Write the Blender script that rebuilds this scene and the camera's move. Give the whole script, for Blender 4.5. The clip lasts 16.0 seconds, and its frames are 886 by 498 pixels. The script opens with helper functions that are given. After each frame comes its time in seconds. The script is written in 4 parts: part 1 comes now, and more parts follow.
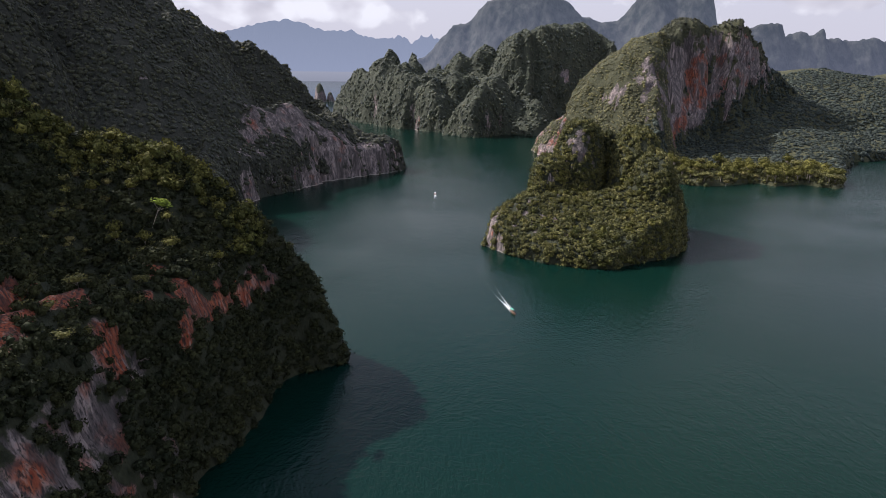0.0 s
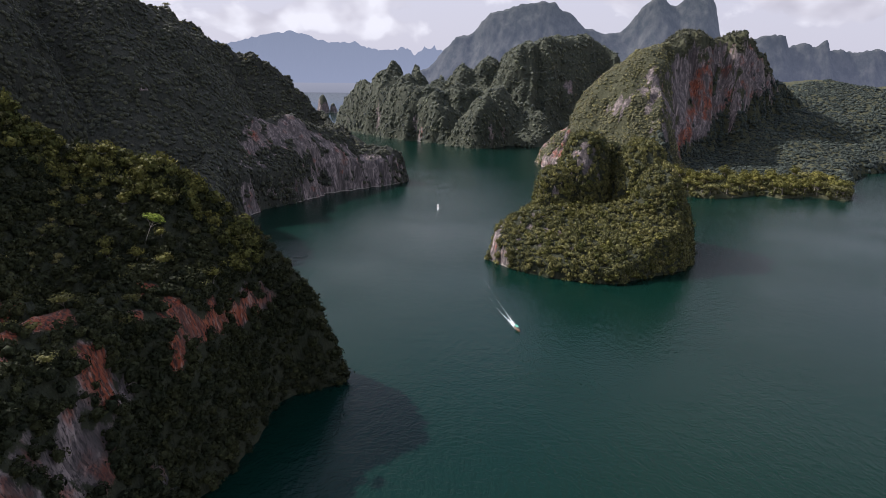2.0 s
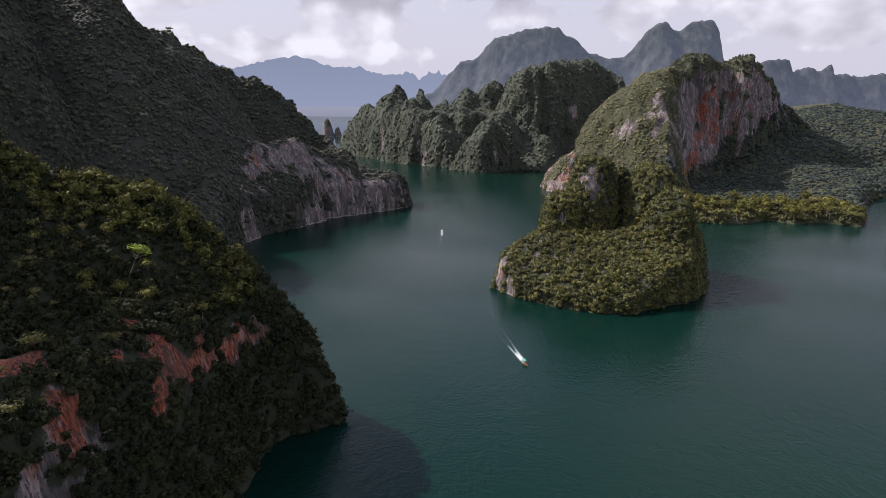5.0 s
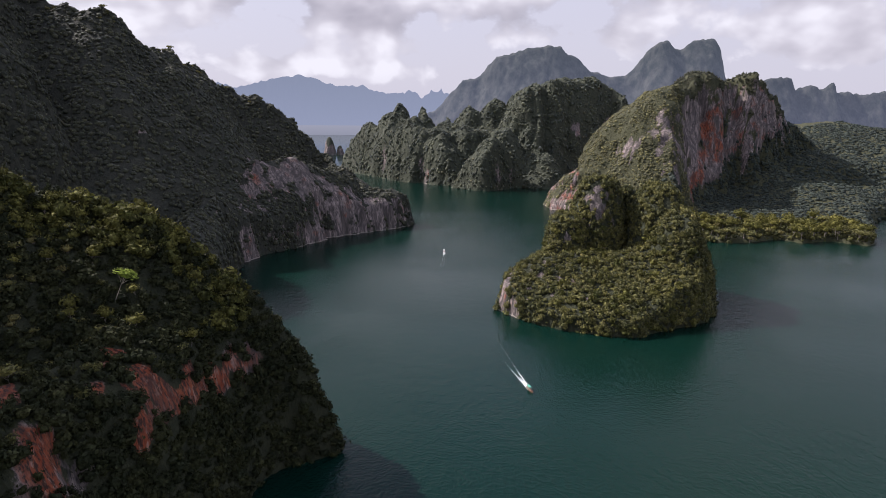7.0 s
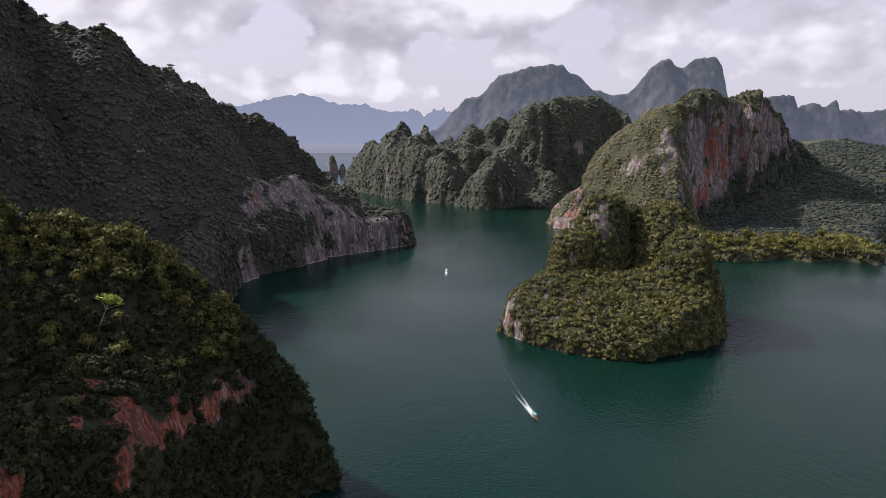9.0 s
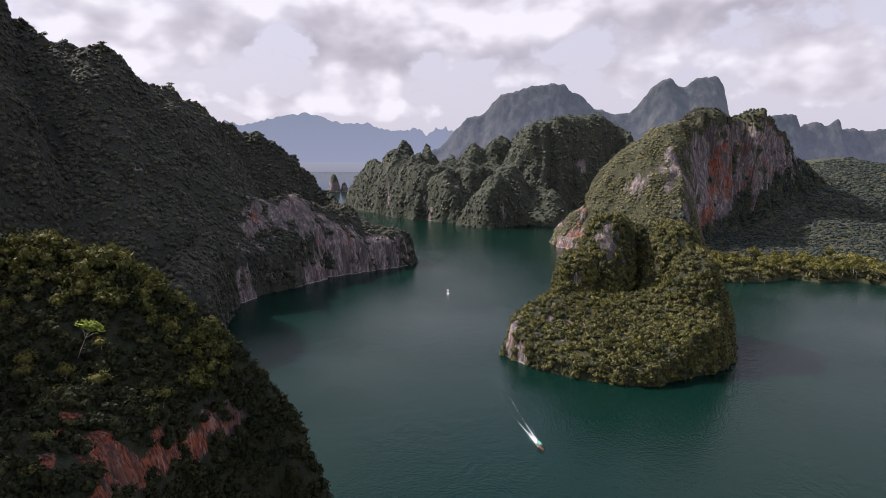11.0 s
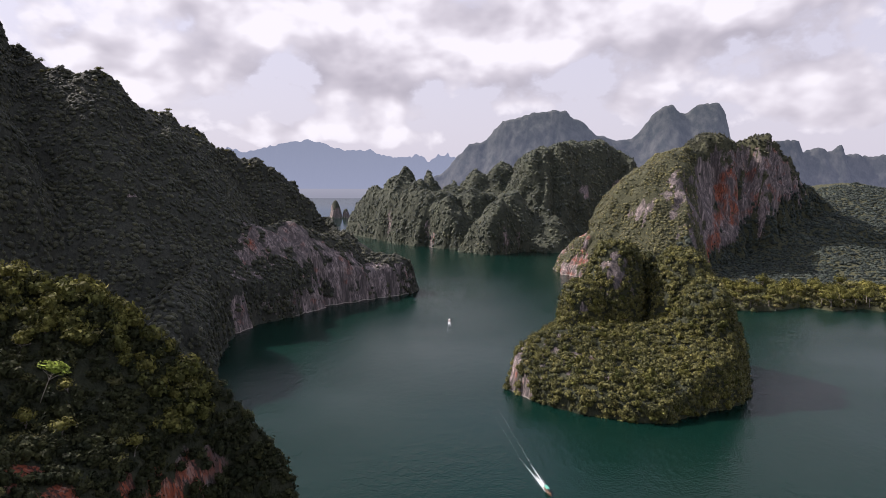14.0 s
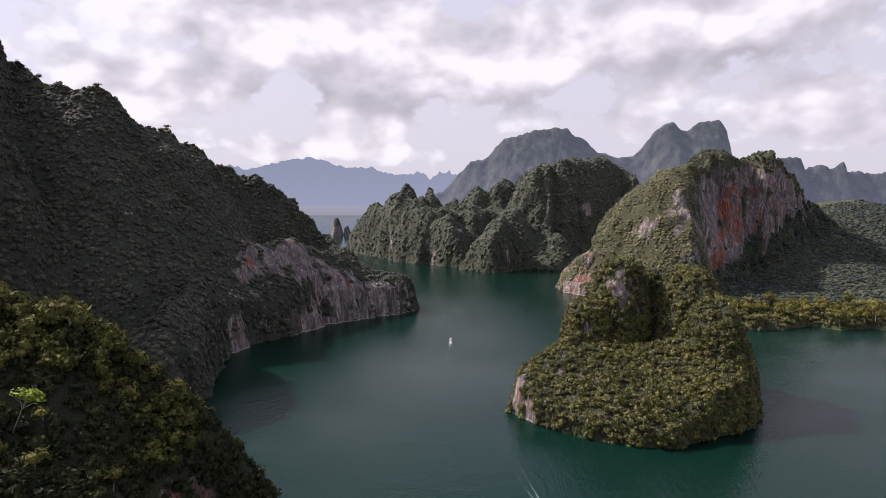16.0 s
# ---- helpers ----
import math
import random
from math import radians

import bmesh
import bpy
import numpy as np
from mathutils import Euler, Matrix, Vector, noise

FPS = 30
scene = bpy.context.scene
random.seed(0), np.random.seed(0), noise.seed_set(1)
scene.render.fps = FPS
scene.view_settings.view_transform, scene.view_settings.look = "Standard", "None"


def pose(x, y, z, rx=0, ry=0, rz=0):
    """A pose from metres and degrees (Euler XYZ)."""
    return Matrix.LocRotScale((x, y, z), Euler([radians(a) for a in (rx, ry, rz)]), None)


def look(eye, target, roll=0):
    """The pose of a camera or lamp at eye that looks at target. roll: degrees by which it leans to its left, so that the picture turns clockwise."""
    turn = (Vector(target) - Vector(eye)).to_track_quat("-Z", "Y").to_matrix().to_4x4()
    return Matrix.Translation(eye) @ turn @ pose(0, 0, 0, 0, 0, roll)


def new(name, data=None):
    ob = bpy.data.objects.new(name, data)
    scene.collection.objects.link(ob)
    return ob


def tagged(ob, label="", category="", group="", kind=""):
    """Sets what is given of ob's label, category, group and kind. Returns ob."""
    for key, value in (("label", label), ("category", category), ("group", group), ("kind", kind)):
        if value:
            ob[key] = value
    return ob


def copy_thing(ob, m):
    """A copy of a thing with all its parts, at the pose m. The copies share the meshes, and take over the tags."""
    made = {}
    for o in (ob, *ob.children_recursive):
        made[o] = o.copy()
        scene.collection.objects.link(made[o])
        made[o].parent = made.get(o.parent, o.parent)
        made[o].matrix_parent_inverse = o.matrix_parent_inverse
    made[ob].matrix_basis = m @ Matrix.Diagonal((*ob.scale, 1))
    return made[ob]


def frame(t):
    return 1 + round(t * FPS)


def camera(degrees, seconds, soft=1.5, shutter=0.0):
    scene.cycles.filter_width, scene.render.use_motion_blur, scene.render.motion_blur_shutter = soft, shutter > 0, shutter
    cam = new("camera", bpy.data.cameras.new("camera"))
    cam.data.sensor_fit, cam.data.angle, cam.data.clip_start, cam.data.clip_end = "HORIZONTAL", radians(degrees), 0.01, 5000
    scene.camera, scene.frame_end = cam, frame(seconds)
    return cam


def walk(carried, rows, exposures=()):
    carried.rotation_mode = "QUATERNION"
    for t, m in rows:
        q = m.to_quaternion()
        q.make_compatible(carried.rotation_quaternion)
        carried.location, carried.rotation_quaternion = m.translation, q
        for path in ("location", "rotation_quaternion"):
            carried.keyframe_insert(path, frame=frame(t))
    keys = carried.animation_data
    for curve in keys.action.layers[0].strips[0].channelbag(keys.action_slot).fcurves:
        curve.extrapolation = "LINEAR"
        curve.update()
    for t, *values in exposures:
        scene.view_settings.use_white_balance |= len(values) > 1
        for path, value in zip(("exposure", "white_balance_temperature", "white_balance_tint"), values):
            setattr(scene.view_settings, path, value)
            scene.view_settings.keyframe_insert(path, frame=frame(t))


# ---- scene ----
cam = camera(68.0, 16.0, soft=0.8)
PATH = [
    (0, (0.487, 1.136, 150.75), (0.439, 3.058, 150.198), 0.4),
    (0.5, (0.459, 3.709, 150.733), (0.409, 5.633, 150.189), 0.4),
    (1, (0.42, 6.259, 150.701), (0.367, 8.185, 150.164), 0.4),
    (1.5, (0.346, 8.828, 150.665), (0.291, 10.756, 150.137), 0.4),
    (2, (0.254, 11.449, 150.639), (0.197, 13.379, 150.118), 0.4),
    (2.5, (0.214, 14.153, 150.605), (0.154, 16.085, 150.093), 0.4),
    (3, (0.187, 16.925, 150.569), (0.125, 18.859, 150.065), 0.4),
    (3.5, (0.139, 19.759, 150.514), (0.074, 21.696, 150.021), 0.4),
    (4, (0.053, 22.656, 150.451), (-0.014, 24.596, 149.971), 0.4),
    (6.5, (-0.186, 37.848, 149.886), (-0.263, 39.803, 149.472), 0.3),
    (7, (-0.196, 40.906, 149.849), (-0.275, 42.863, 149.448), 0.3),
    (7.5, (-0.199, 43.962, 149.817), (-0.281, 45.922, 149.429), 0.3),
    (8, (-0.254, 46.96, 149.77), (-0.338, 48.923, 149.395), 0.2),
    (8.5, (-0.243, 50.013, 149.733), (-0.329, 51.979, 149.371), 0.2),
    (9, (-0.194, 53.136, 149.695), (-0.282, 55.104, 149.346), 0.2),
    (11.5, (-0.156, 68.745, 149.185), (-0.253, 70.722, 148.904), 0.2),
    (12, (-0.084, 71.831, 149.101), (-0.183, 73.811, 148.832), 0.2),
    (12.5, (-0.005, 74.902, 149.005), (-0.105, 76.884, 148.751), 0.2),
    (13, (0.067, 77.911, 148.903), (-0.035, 79.894, 148.661), 0.1),
    (13.5, (0.135, 80.864, 148.778), (0.032, 82.848, 148.55), 0.2),
    (14, (0.139, 83.769, 148.663), (0.036, 85.755, 148.448), 0.1),
    (14.5, (0.148, 86.685, 148.547), (0.043, 88.672, 148.346), 0.1),
    (15, (0.111, 89.5, 148.43), (0.005, 91.488, 148.242), 0.1),
    (15.5, (0.108, 92.31, 148.349), (0.0, 94.3, 148.174), 0.2),
    (16, (0.084, 95.049, 148.285), (-0.024, 97.039, 148.122), 0.1),
]
walk(cam, [(t, look(eye, target, roll)) for t, eye, target, roll in PATH], [(0.0, 0.54, 5680, 17), (9.0, 0.54, 5820, 20), (16.0, 0.62, 5950, 21)])

# ---- world, sun ----
SUN_EL, SUN_AZ = 43.0, 292.0        # azimuth clockwise from +Y
SUN_STRENGTH = 5.0
CLOUD_LEVEL = 0.46
SKY_LEVEL = 0.15


def node(nt, kind, **inputs):
    n = nt.nodes.new(kind)
    for key, value in inputs.items():
        n.inputs[key.replace("_", " ")].default_value = value
    return n


def ramp(nt, fac, stops):
    n = nt.nodes.new("ShaderNodeValToRGB")
    els = n.color_ramp.elements
    while len(els) < len(stops):
        els.new(0.5)
    for e, (p, c) in zip(els, stops):
        e.position = p
        e.color = (c, c, c, 1) if isinstance(c, (int, float)) else (*c, 1)
    nt.links.new(fac, n.inputs[0])
    return n.outputs[0]


def mixc(nt, fac, a, b, blend="MIX"):
    n = nt.nodes.new("ShaderNodeMix")
    n.data_type, n.blend_type = "RGBA", blend
    for sock, val in ((n.inputs[0], fac), (n.inputs[6], a), (n.inputs[7], b)):
        if isinstance(val, bpy.types.NodeSocket):
            nt.links.new(val, sock)
        elif isinstance(val, (int, float)):
            sock.default_value = val
        else:
            sock.default_value = (*val, 1)
    return n.outputs[2]


def maths(nt, op, a, b=0.0, c=0.0, clamp=False):
    n = nt.nodes.new("ShaderNodeMath")
    n.operation, n.use_clamp = op, clamp
    for sock, val in zip(n.inputs, (a, b, c)):
        if isinstance(val, bpy.types.NodeSocket):
            nt.links.new(val, sock)
        else:
            sock.default_value = val
    return n.outputs[0]


def noise_tex(nt, vec, scale, detail=5.0, rough=0.55, distort=0.0):
    n = node(nt, "ShaderNodeTexNoise", Scale=scale, Detail=detail, Roughness=rough, Distortion=distort)
    nt.links.new(vec, n.inputs["Vector"])
    return n.outputs["Fac"]


def scaled(nt, vec, s, move=(0, 0, 0)):
    n = nt.nodes.new("ShaderNodeMapping")
    n.inputs["Scale"].default_value = s
    n.inputs["Location"].default_value = move
    nt.links.new(vec, n.inputs["Vector"])
    return n.outputs[0]


world = bpy.data.worlds.new("sky")
scene.world = world
world.use_nodes = True
wt = world.node_tree
wt.nodes.clear()
sky = wt.nodes.new("ShaderNodeTexSky")
sky.sky_type, sky.sun_disc = "NISHITA", False
sky.sun_elevation, sky.sun_rotation = radians(SUN_EL), radians(SUN_AZ)
sky.air_density, sky.dust_density = 1.0, 3.0
wdir = wt.nodes.new("ShaderNodeTexCoord").outputs["Generated"]


# clouds as heaps of puffs: azimuth, elevation, half width, half height (degrees), weight
CLOUD_HEAPS = [(-17.5, 13.0, 6.5, 4.2, 1.0), (-8.5, 12.5, 6.0, 4.6, 1.0), (2.5, 11.6, 6.5, 4.2, 0.95), (15.0, 12.6, 7.5, 3.4, 1.0), (24.0, 13.6, 6.0, 2.6, 0.8),
               (26.0, 6.2, 5.5, 2.3, 0.9), (-27.0, 8.8, 6.0, 3.2, 0.75), (-26.5, 14.4, 3.4, 1.7, 0.75), (-34.5, 15.2, 3.6, 1.2, 0.5), (-14.0, 3.6, 8.0, 1.1, 0.55), (10.0, 6.2, 8.0, 1.6, 0.5)]
CLOUD_BASES = [(-17.5, 8.9, 4.2, 1.1, 0.9), (-7.5, 7.8, 5.4, 1.35, 1.0), (5.5, 7.9, 5.6, 1.25, 0.95), (19.5, 10.6, 6.5, 1.2, 0.85), (31.0, 13.2, 4.0, 1.0, 0.7),
               (-24.0, 13.3, 2.0, 1.0, 0.55), (-13.0, 11.2, 2.6, 0.7, 0.3), (12.5, 13.2, 3.0, 0.7, 0.3), (27.5, 4.6, 4.5, 0.7, 0.4), (27.0, 9.0, 9.0, 3.5, 0.30), (11.0, 10.5, 7.0, 3.0, 0.22)]

wsep = wt.nodes.new("ShaderNodeSeparateXYZ")
wt.links.new(wdir, wsep.inputs[0])
DEG = 180 / math.pi
warp = wt.nodes.new("ShaderNodeTexNoise")
for key, value in (("Scale", 6.0), ("Detail", 4.0), ("Roughness", 0.55)):
    warp.inputs[key].default_value = value
wt.links.new(wdir, warp.inputs["Vector"])
warp_sep = wt.nodes.new("ShaderNodeSeparateColor")
wt.links.new(warp.outputs["Color"], warp_sep.inputs[0])
az = maths(wt, "MULTIPLY", maths(wt, "ARCTAN2", wsep.outputs[0], wsep.outputs[1]), DEG)
el = maths(wt, "MULTIPLY", maths(wt, "ARCSINE", wsep.outputs[2]), DEG)
az_w = maths(wt, "MULTIPLY_ADD", maths(wt, "SUBTRACT", warp_sep.outputs[0], 0.5), 6.0, az)
el_w = maths(wt, "MULTIPLY_ADD", maths(wt, "SUBTRACT", warp_sep.outputs[1], 0.5), 3.0, el)


def heaps(rows):
    """The sum of soft ellipses in the sky."""
    total = None
    for a0, e0, w, h, k in rows:
        u = maths(wt, "DIVIDE", maths(wt, "SUBTRACT", az_w, a0), w)
        v = maths(wt, "DIVIDE", maths(wt, "SUBTRACT", el_w, e0), h)
        q = maths(wt, "ADD", maths(wt, "MULTIPLY", u, u), maths(wt, "MULTIPLY", v, v))
        g = maths(wt, "MULTIPLY", maths(wt, "EXPONENT", maths(wt, "MULTIPLY", q, -1.0)), k)
        total = g if total is None else maths(wt, "ADD", total, g)
    return total


def billows(move, detail):
    """Heaped vapour: rounded masses with finer ones on them."""
    v = scaled(wt, wdir, (1.0, 1.0, 1.5), move)
    big = noise_tex(wt, v, 8.0, detail, 0.52, 0.15)
    n = wt.nodes.new("ShaderNodeTexVoronoi")
    n.feature, n.normalize = "SMOOTH_F1", True
    for key, value in (("Scale", 17.0), ("Detail", max(0.0, detail - 3.0)), ("Roughness", 0.5), ("Lacunarity", 2.2), ("Smoothness", 0.6)):
        n.inputs[key].default_value = value
    wt.links.new(v, n.inputs["Vector"])
    return maths(wt, "MULTIPLY_ADD", maths(wt, "SUBTRACT", big, 0.5), 1.5, maths(wt, "MULTIPLY", maths(wt, "SUBTRACT", 0.36, n.outputs["Distance"]), 0.45))


puffs = billows((0.3, 0.1, 0.0), 6.0)
heads = billows((0.3, 0.1, 0.0), 3.5)
heads_up = billows((0.322, 0.1, -0.040), 3.5)
rest = ramp(wt, noise_tex(wt, scaled(wt, wdir, (1, 1, 1.8)), 3.0, 4.0, 0.5), [(0.40, 0.0), (0.62, 0.9)])
aside = maths(wt, "MAXIMUM", ramp(wt, wsep.outputs[2], [(0.27, 0.0), (0.36, 1.0)]), ramp(wt, wsep.outputs[1], [(0.70, 1.0), (0.80, 0.0)]))
amount = maths(wt, "ADD", heaps(CLOUD_HEAPS), maths(wt, "MULTIPLY", rest, aside))
body = maths(wt, "MULTIPLY_ADD", puffs, 1.6, amount)
cl_mask = ramp(wt, body, [(0.30, 0.0), (0.40, 0.55), (0.50, 0.9), (0.7, 1.0)])
light_side = maths(wt, "MULTIPLY_ADD", maths(wt, "SUBTRACT", heads, heads_up), 1.5, 0.72)
under = maths(wt, "MULTIPLY_ADD", heaps(CLOUD_BASES), -0.66, light_side)
cl_shade = maths(wt, "MULTIPLY_ADD", maths(wt, "SUBTRACT", body, 0.75), 0.16, under, clamp=True)
cl_col = ramp(wt, cl_shade, [(0.0, (0.68, 0.632, 0.638)), (0.35, (0.84, 0.782, 0.772)), (0.62, (1.02, 0.955, 0.925)), (0.95, (1.34, 1.275, 1.20))])
low_air = ramp(wt, wsep.outputs[2], [(0.0, 0.95), (0.28, 0.85), (0.50, 0.22), (0.9, 0.0)])
cl_col = mixc(wt, 1.0, cl_col, mixc(wt, low_air, (CLOUD_LEVEL * 1.25,) * 3, (CLOUD_LEVEL * 1.04,) * 3), "MULTIPLY")
sky_col = mixc(wt, 1.0, sky.outputs[0], (SKY_LEVEL,) * 3, "MULTIPLY")
sky_col = mixc(wt, low_air, sky_col, (0.478, 0.448, 0.448))
wcol = mixc(wt, maths(wt, "MULTIPLY", cl_mask, ramp(wt, wsep.outputs[2], [(0.0, 0.35), (0.06, 1.0), (0.5, 0.9), (1.0, 0.8)])), sky_col, cl_col)
bg = wt.nodes.new("ShaderNodeBackground")
wt.links.new(wcol, bg.inputs[0])
wout = wt.nodes.new("ShaderNodeOutputWorld")
wt.links.new(bg.outputs[0], wout.inputs[0])

sun_data = bpy.data.lights.new("sun", "SUN")
sun_data.energy, sun_data.angle, sun_data.color = SUN_STRENGTH, radians(0.6), (1.0, 0.90, 0.76)
sun = new("sun", sun_data)
sd = Vector((math.sin(radians(SUN_AZ)) * math.cos(radians(SUN_EL)), math.cos(radians(SUN_AZ)) * math.cos(radians(SUN_EL)), math.sin(radians(SUN_EL))))
sun.matrix_world = look(sd * 900, (0, 0, 0))


# ---- materials ----
def material(name):
    m = bpy.data.materials.new(name)
    m.use_nodes = True
    nt = m.node_tree
    nt.nodes.clear()
    out = nt.nodes.new("ShaderNodeOutputMaterial")
    p = nt.nodes.new("ShaderNodeBsdfPrincipled")
    nt.links.new(p.outputs[0], out.inputs[0])
    return m, nt, p, out


def position(nt):
    return nt.nodes.new("ShaderNodeNewGeometry").outputs["Position"]


def attribute(nt, name):
    n = nt.nodes.new("ShaderNodeAttribute")
    n.attribute_name = name
    return n.outputs["Fac"]


def bump(nt, p, height, strength, distance):
    b = node(nt, "ShaderNodeBump", Strength=strength, Distance=distance)
    nt.links.new(height, b.inputs["Height"])
    nt.links.new(b.outputs[0], p.inputs["Normal"])


def water_material():
    m, nt, p, out = material("lake_water")
    pos = position(nt)
    n1 = noise_tex(nt, pos, 0.004, 4.0)
    col = mixc(nt, ramp(nt, n1, [(0.35, 0.0), (0.65, 1.0)]), (0.0022, 0.0135, 0.0094), (0.0030, 0.0162, 0.0116))
    nt.links.new(col, p.inputs["Base Color"])
    p.inputs["Roughness"].default_value = 0.10
    p.inputs["IOR"].default_value = 1.333
    p.inputs["Specular IOR Level"].default_value = 0.145
    small = noise_tex(nt, scaled(nt, pos, (0.9, 0.5, 0.5)), 1.0, 2.0, 0.6)
    mid = noise_tex(nt, scaled(nt, pos, (0.30, 0.12, 0.2)), 1.0, 3.0, 0.55, 0.3)
    gust = ramp(nt, noise_tex(nt, pos, 0.009, 3.0), [(0.35, 0.45), (0.65, 1.0)])
    away = nt.nodes.new("ShaderNodeSeparateXYZ")
    nt.links.new(pos, away.inputs[0])
    calm = ramp(nt, maths(nt, "MULTIPLY", away.outputs[1], 0.0002), [(0.26, 1.0), (0.44, 0.04)])   # the outer bay lies still
    hgt = maths(nt, "MULTIPLY", maths(nt, "MULTIPLY", maths(nt, "MULTIPLY_ADD", mid, 1.6, small), gust), calm)
    bump(nt, p, hgt, 0.66, 0.5)
    return m


def rock_material(name, green_a=(0.027, 0.032, 0.018), green_b=(0.052, 0.055, 0.030)):
    """Limestone with streaks and ochre stains where the mask 'rock' is set, dark undergrowth elsewhere."""
    m, nt, p, out = material(name)
    pos = position(nt)
    rock, ochre = attribute(nt, "rock"), attribute(nt, "ochre")
    streak = noise_tex(nt, scaled(nt, pos, (0.35, 0.35, 0.035)), 1.0, 6.0, 0.65, 0.4)
    fine = noise_tex(nt, scaled(nt, pos, (1.0, 1.0, 0.07)), 1.0, 5.0, 0.7)
    blotch = noise_tex(nt, pos, 0.06, 4.0, 0.6)
    grey = mixc(nt, ramp(nt, streak, [(0.38, 0.0), (0.62, 1.0)]), (0.090, 0.076, 0.072), (0.39, 0.315, 0.288))
    grey = mixc(nt, ramp(nt, fine, [(0.40, 0.0), (0.50, 1.0)]), (0.05, 0.046, 0.044), grey)
    red = mixc(nt, ramp(nt, streak, [(0.35, 0.0), (0.7, 1.0)]), (0.235, 0.052, 0.024), (0.38, 0.130, 0.066))
    red = mixc(nt, ramp(nt, noise_tex(nt, scaled(nt, pos, (0.6, 0.6, 0.09), (7, 3, 1)), 1.0, 4.0, 0.6), [(0.54, 0.0), (0.62, 0.6)]), red, (0.42, 0.30, 0.24))
    red = mixc(nt, ramp(nt, fine, [(0.42, 0.0), (0.53, 1.0)]), (0.06, 0.035, 0.028), red)
    broad = noise_tex(nt, scaled(nt, pos, (0.075, 0.075, 0.007)), 1.0, 4.0, 0.6, 0.6)
    grey = mixc(nt, ramp(nt, broad, [(0.40, 0.6), (0.54, 0.0)]), grey, (0.085, 0.074, 0.068))
    red = mixc(nt, ramp(nt, broad, [(0.36, 0.6), (0.48, 0.0)]), red, (0.085, 0.058, 0.050))
    flute = noise_tex(nt, scaled(nt, pos, (0.17, 0.17, 0.010)), 1.0, 3.0, 0.5, 0.5)
    grey = mixc(nt, ramp(nt, flute, [(0.42, 0.65), (0.49, 0.0)]), grey, (0.060, 0.052, 0.050))
    red = mixc(nt, ramp(nt, flute, [(0.38, 0.7), (0.45, 0.0)]), red, (0.070, 0.040, 0.034))
    och = maths(nt, "MULTIPLY_ADD", maths(nt, "SUBTRACT", blotch, 0.5), 1.6, ochre, clamp=True)
    stone = mixc(nt, ramp(nt, och, [(0.35, 0.0), (0.65, 1.0)]), grey, red)
    green = mixc(nt, ramp(nt, noise_tex(nt, pos, 0.35, 4.0, 0.7), [(0.35, 0.0), (0.7, 1.0)]), green_a, green_b)
    edge = maths(nt, "MULTIPLY_ADD", maths(nt, "SUBTRACT", noise_tex(nt, pos, 0.22, 5.0, 0.7), 0.5), 1.2, rock)
    col = mixc(nt, ramp(nt, edge, [(0.42, 0.0), (0.55, 1.0)]), green, stone)
    high = nt.nodes.new("ShaderNodeSeparateXYZ")
    nt.links.new(pos, high.inputs[0])
    ring = ramp(nt, maths(nt, "MULTIPLY_ADD", maths(nt, "SUBTRACT", blotch, 0.5), 0.25, maths(nt, "MULTIPLY", high.outputs[2], 0.1)), [(0.02, 0.0), (0.04, 0.75), (0.07, 0.75), (0.11, 0.0)])
    ring = maths(nt, "MULTIPLY", ring, ramp(nt, rock, [(0.2, 0.0), (0.5, 1.0)]))
    col = mixc(nt, ring, col, (0.42, 0.37, 0.31))
    nt.links.new(col, p.inputs["Base Color"])
    p.inputs["Roughness"].default_value = 0.9
    p.inputs["Specular IOR Level"].default_value = 0.2
    bump(nt, p, maths(nt, "MULTIPLY_ADD", fine, 0.7, streak), 0.9, 2.0)
    return m


def leaf_material(name, dark, light, warm, haze_sheen=0.0, vary=0.9, grainy=1.0):
    m, nt, p, out = material(name)
    tint = attribute(nt, "tint")
    isl = nt.nodes.new("ShaderNodeNewGeometry").outputs["Random Per Island"]
    patch = noise_tex(nt, position(nt), 0.03, 4.0, 0.6)
    mix = maths(nt, "MULTIPLY_ADD", maths(nt, "SUBTRACT", patch, 0.5), 1.1, tint, clamp=True)
    col = mixc(nt, mix, dark, light)
    col = mixc(nt, ramp(nt, tint, [(0.80, 0.0), (0.97, 0.8)]), col, warm)
    hs = nt.nodes.new("ShaderNodeHueSaturation")
    nt.links.new(col, hs.inputs["Color"])
    grain = noise_tex(nt, position(nt), 0.8, 3.0, 0.7)
    nt.links.new(maths(nt, "MULTIPLY", maths(nt, "MULTIPLY_ADD", isl, vary, 1.0 - vary / 2), ramp(nt, grain, [(0.30, 1 - 0.65 * grainy), (0.70, 1 + 0.65 * grainy)])), hs.inputs["Value"])
    bump(nt, p, grain, 0.7 * grainy, 0.7)
    nt.links.new(hs.outputs[0], p.inputs["Base Color"])
    p.inputs["Roughness"].default_value = 0.75
    p.inputs["Specular IOR Level"].default_value = 0.10
    # Bluish sheen imitates the haze that distance lays over foliage.
    p.inputs["Sheen Weight"].default_value = haze_sheen
    p.inputs["Sheen Roughness"].default_value = 0.6
    p.inputs["Sheen Tint"].default_value = (0.75, 0.82, 1.0, 1)
    tr = nt.nodes.new("ShaderNodeBsdfTranslucent")
    nt.links.new(hs.outputs[0], tr.inputs[0])
    ms = nt.nodes.new("ShaderNodeMixShader")
    ms.inputs[0].default_value = 0.15
    nt.links.new(p.outputs[0], ms.inputs[1])
    nt.links.new(tr.outputs[0], ms.inputs[2])
    nt.links.new(ms.outputs[0], out.inputs[0])
    return m


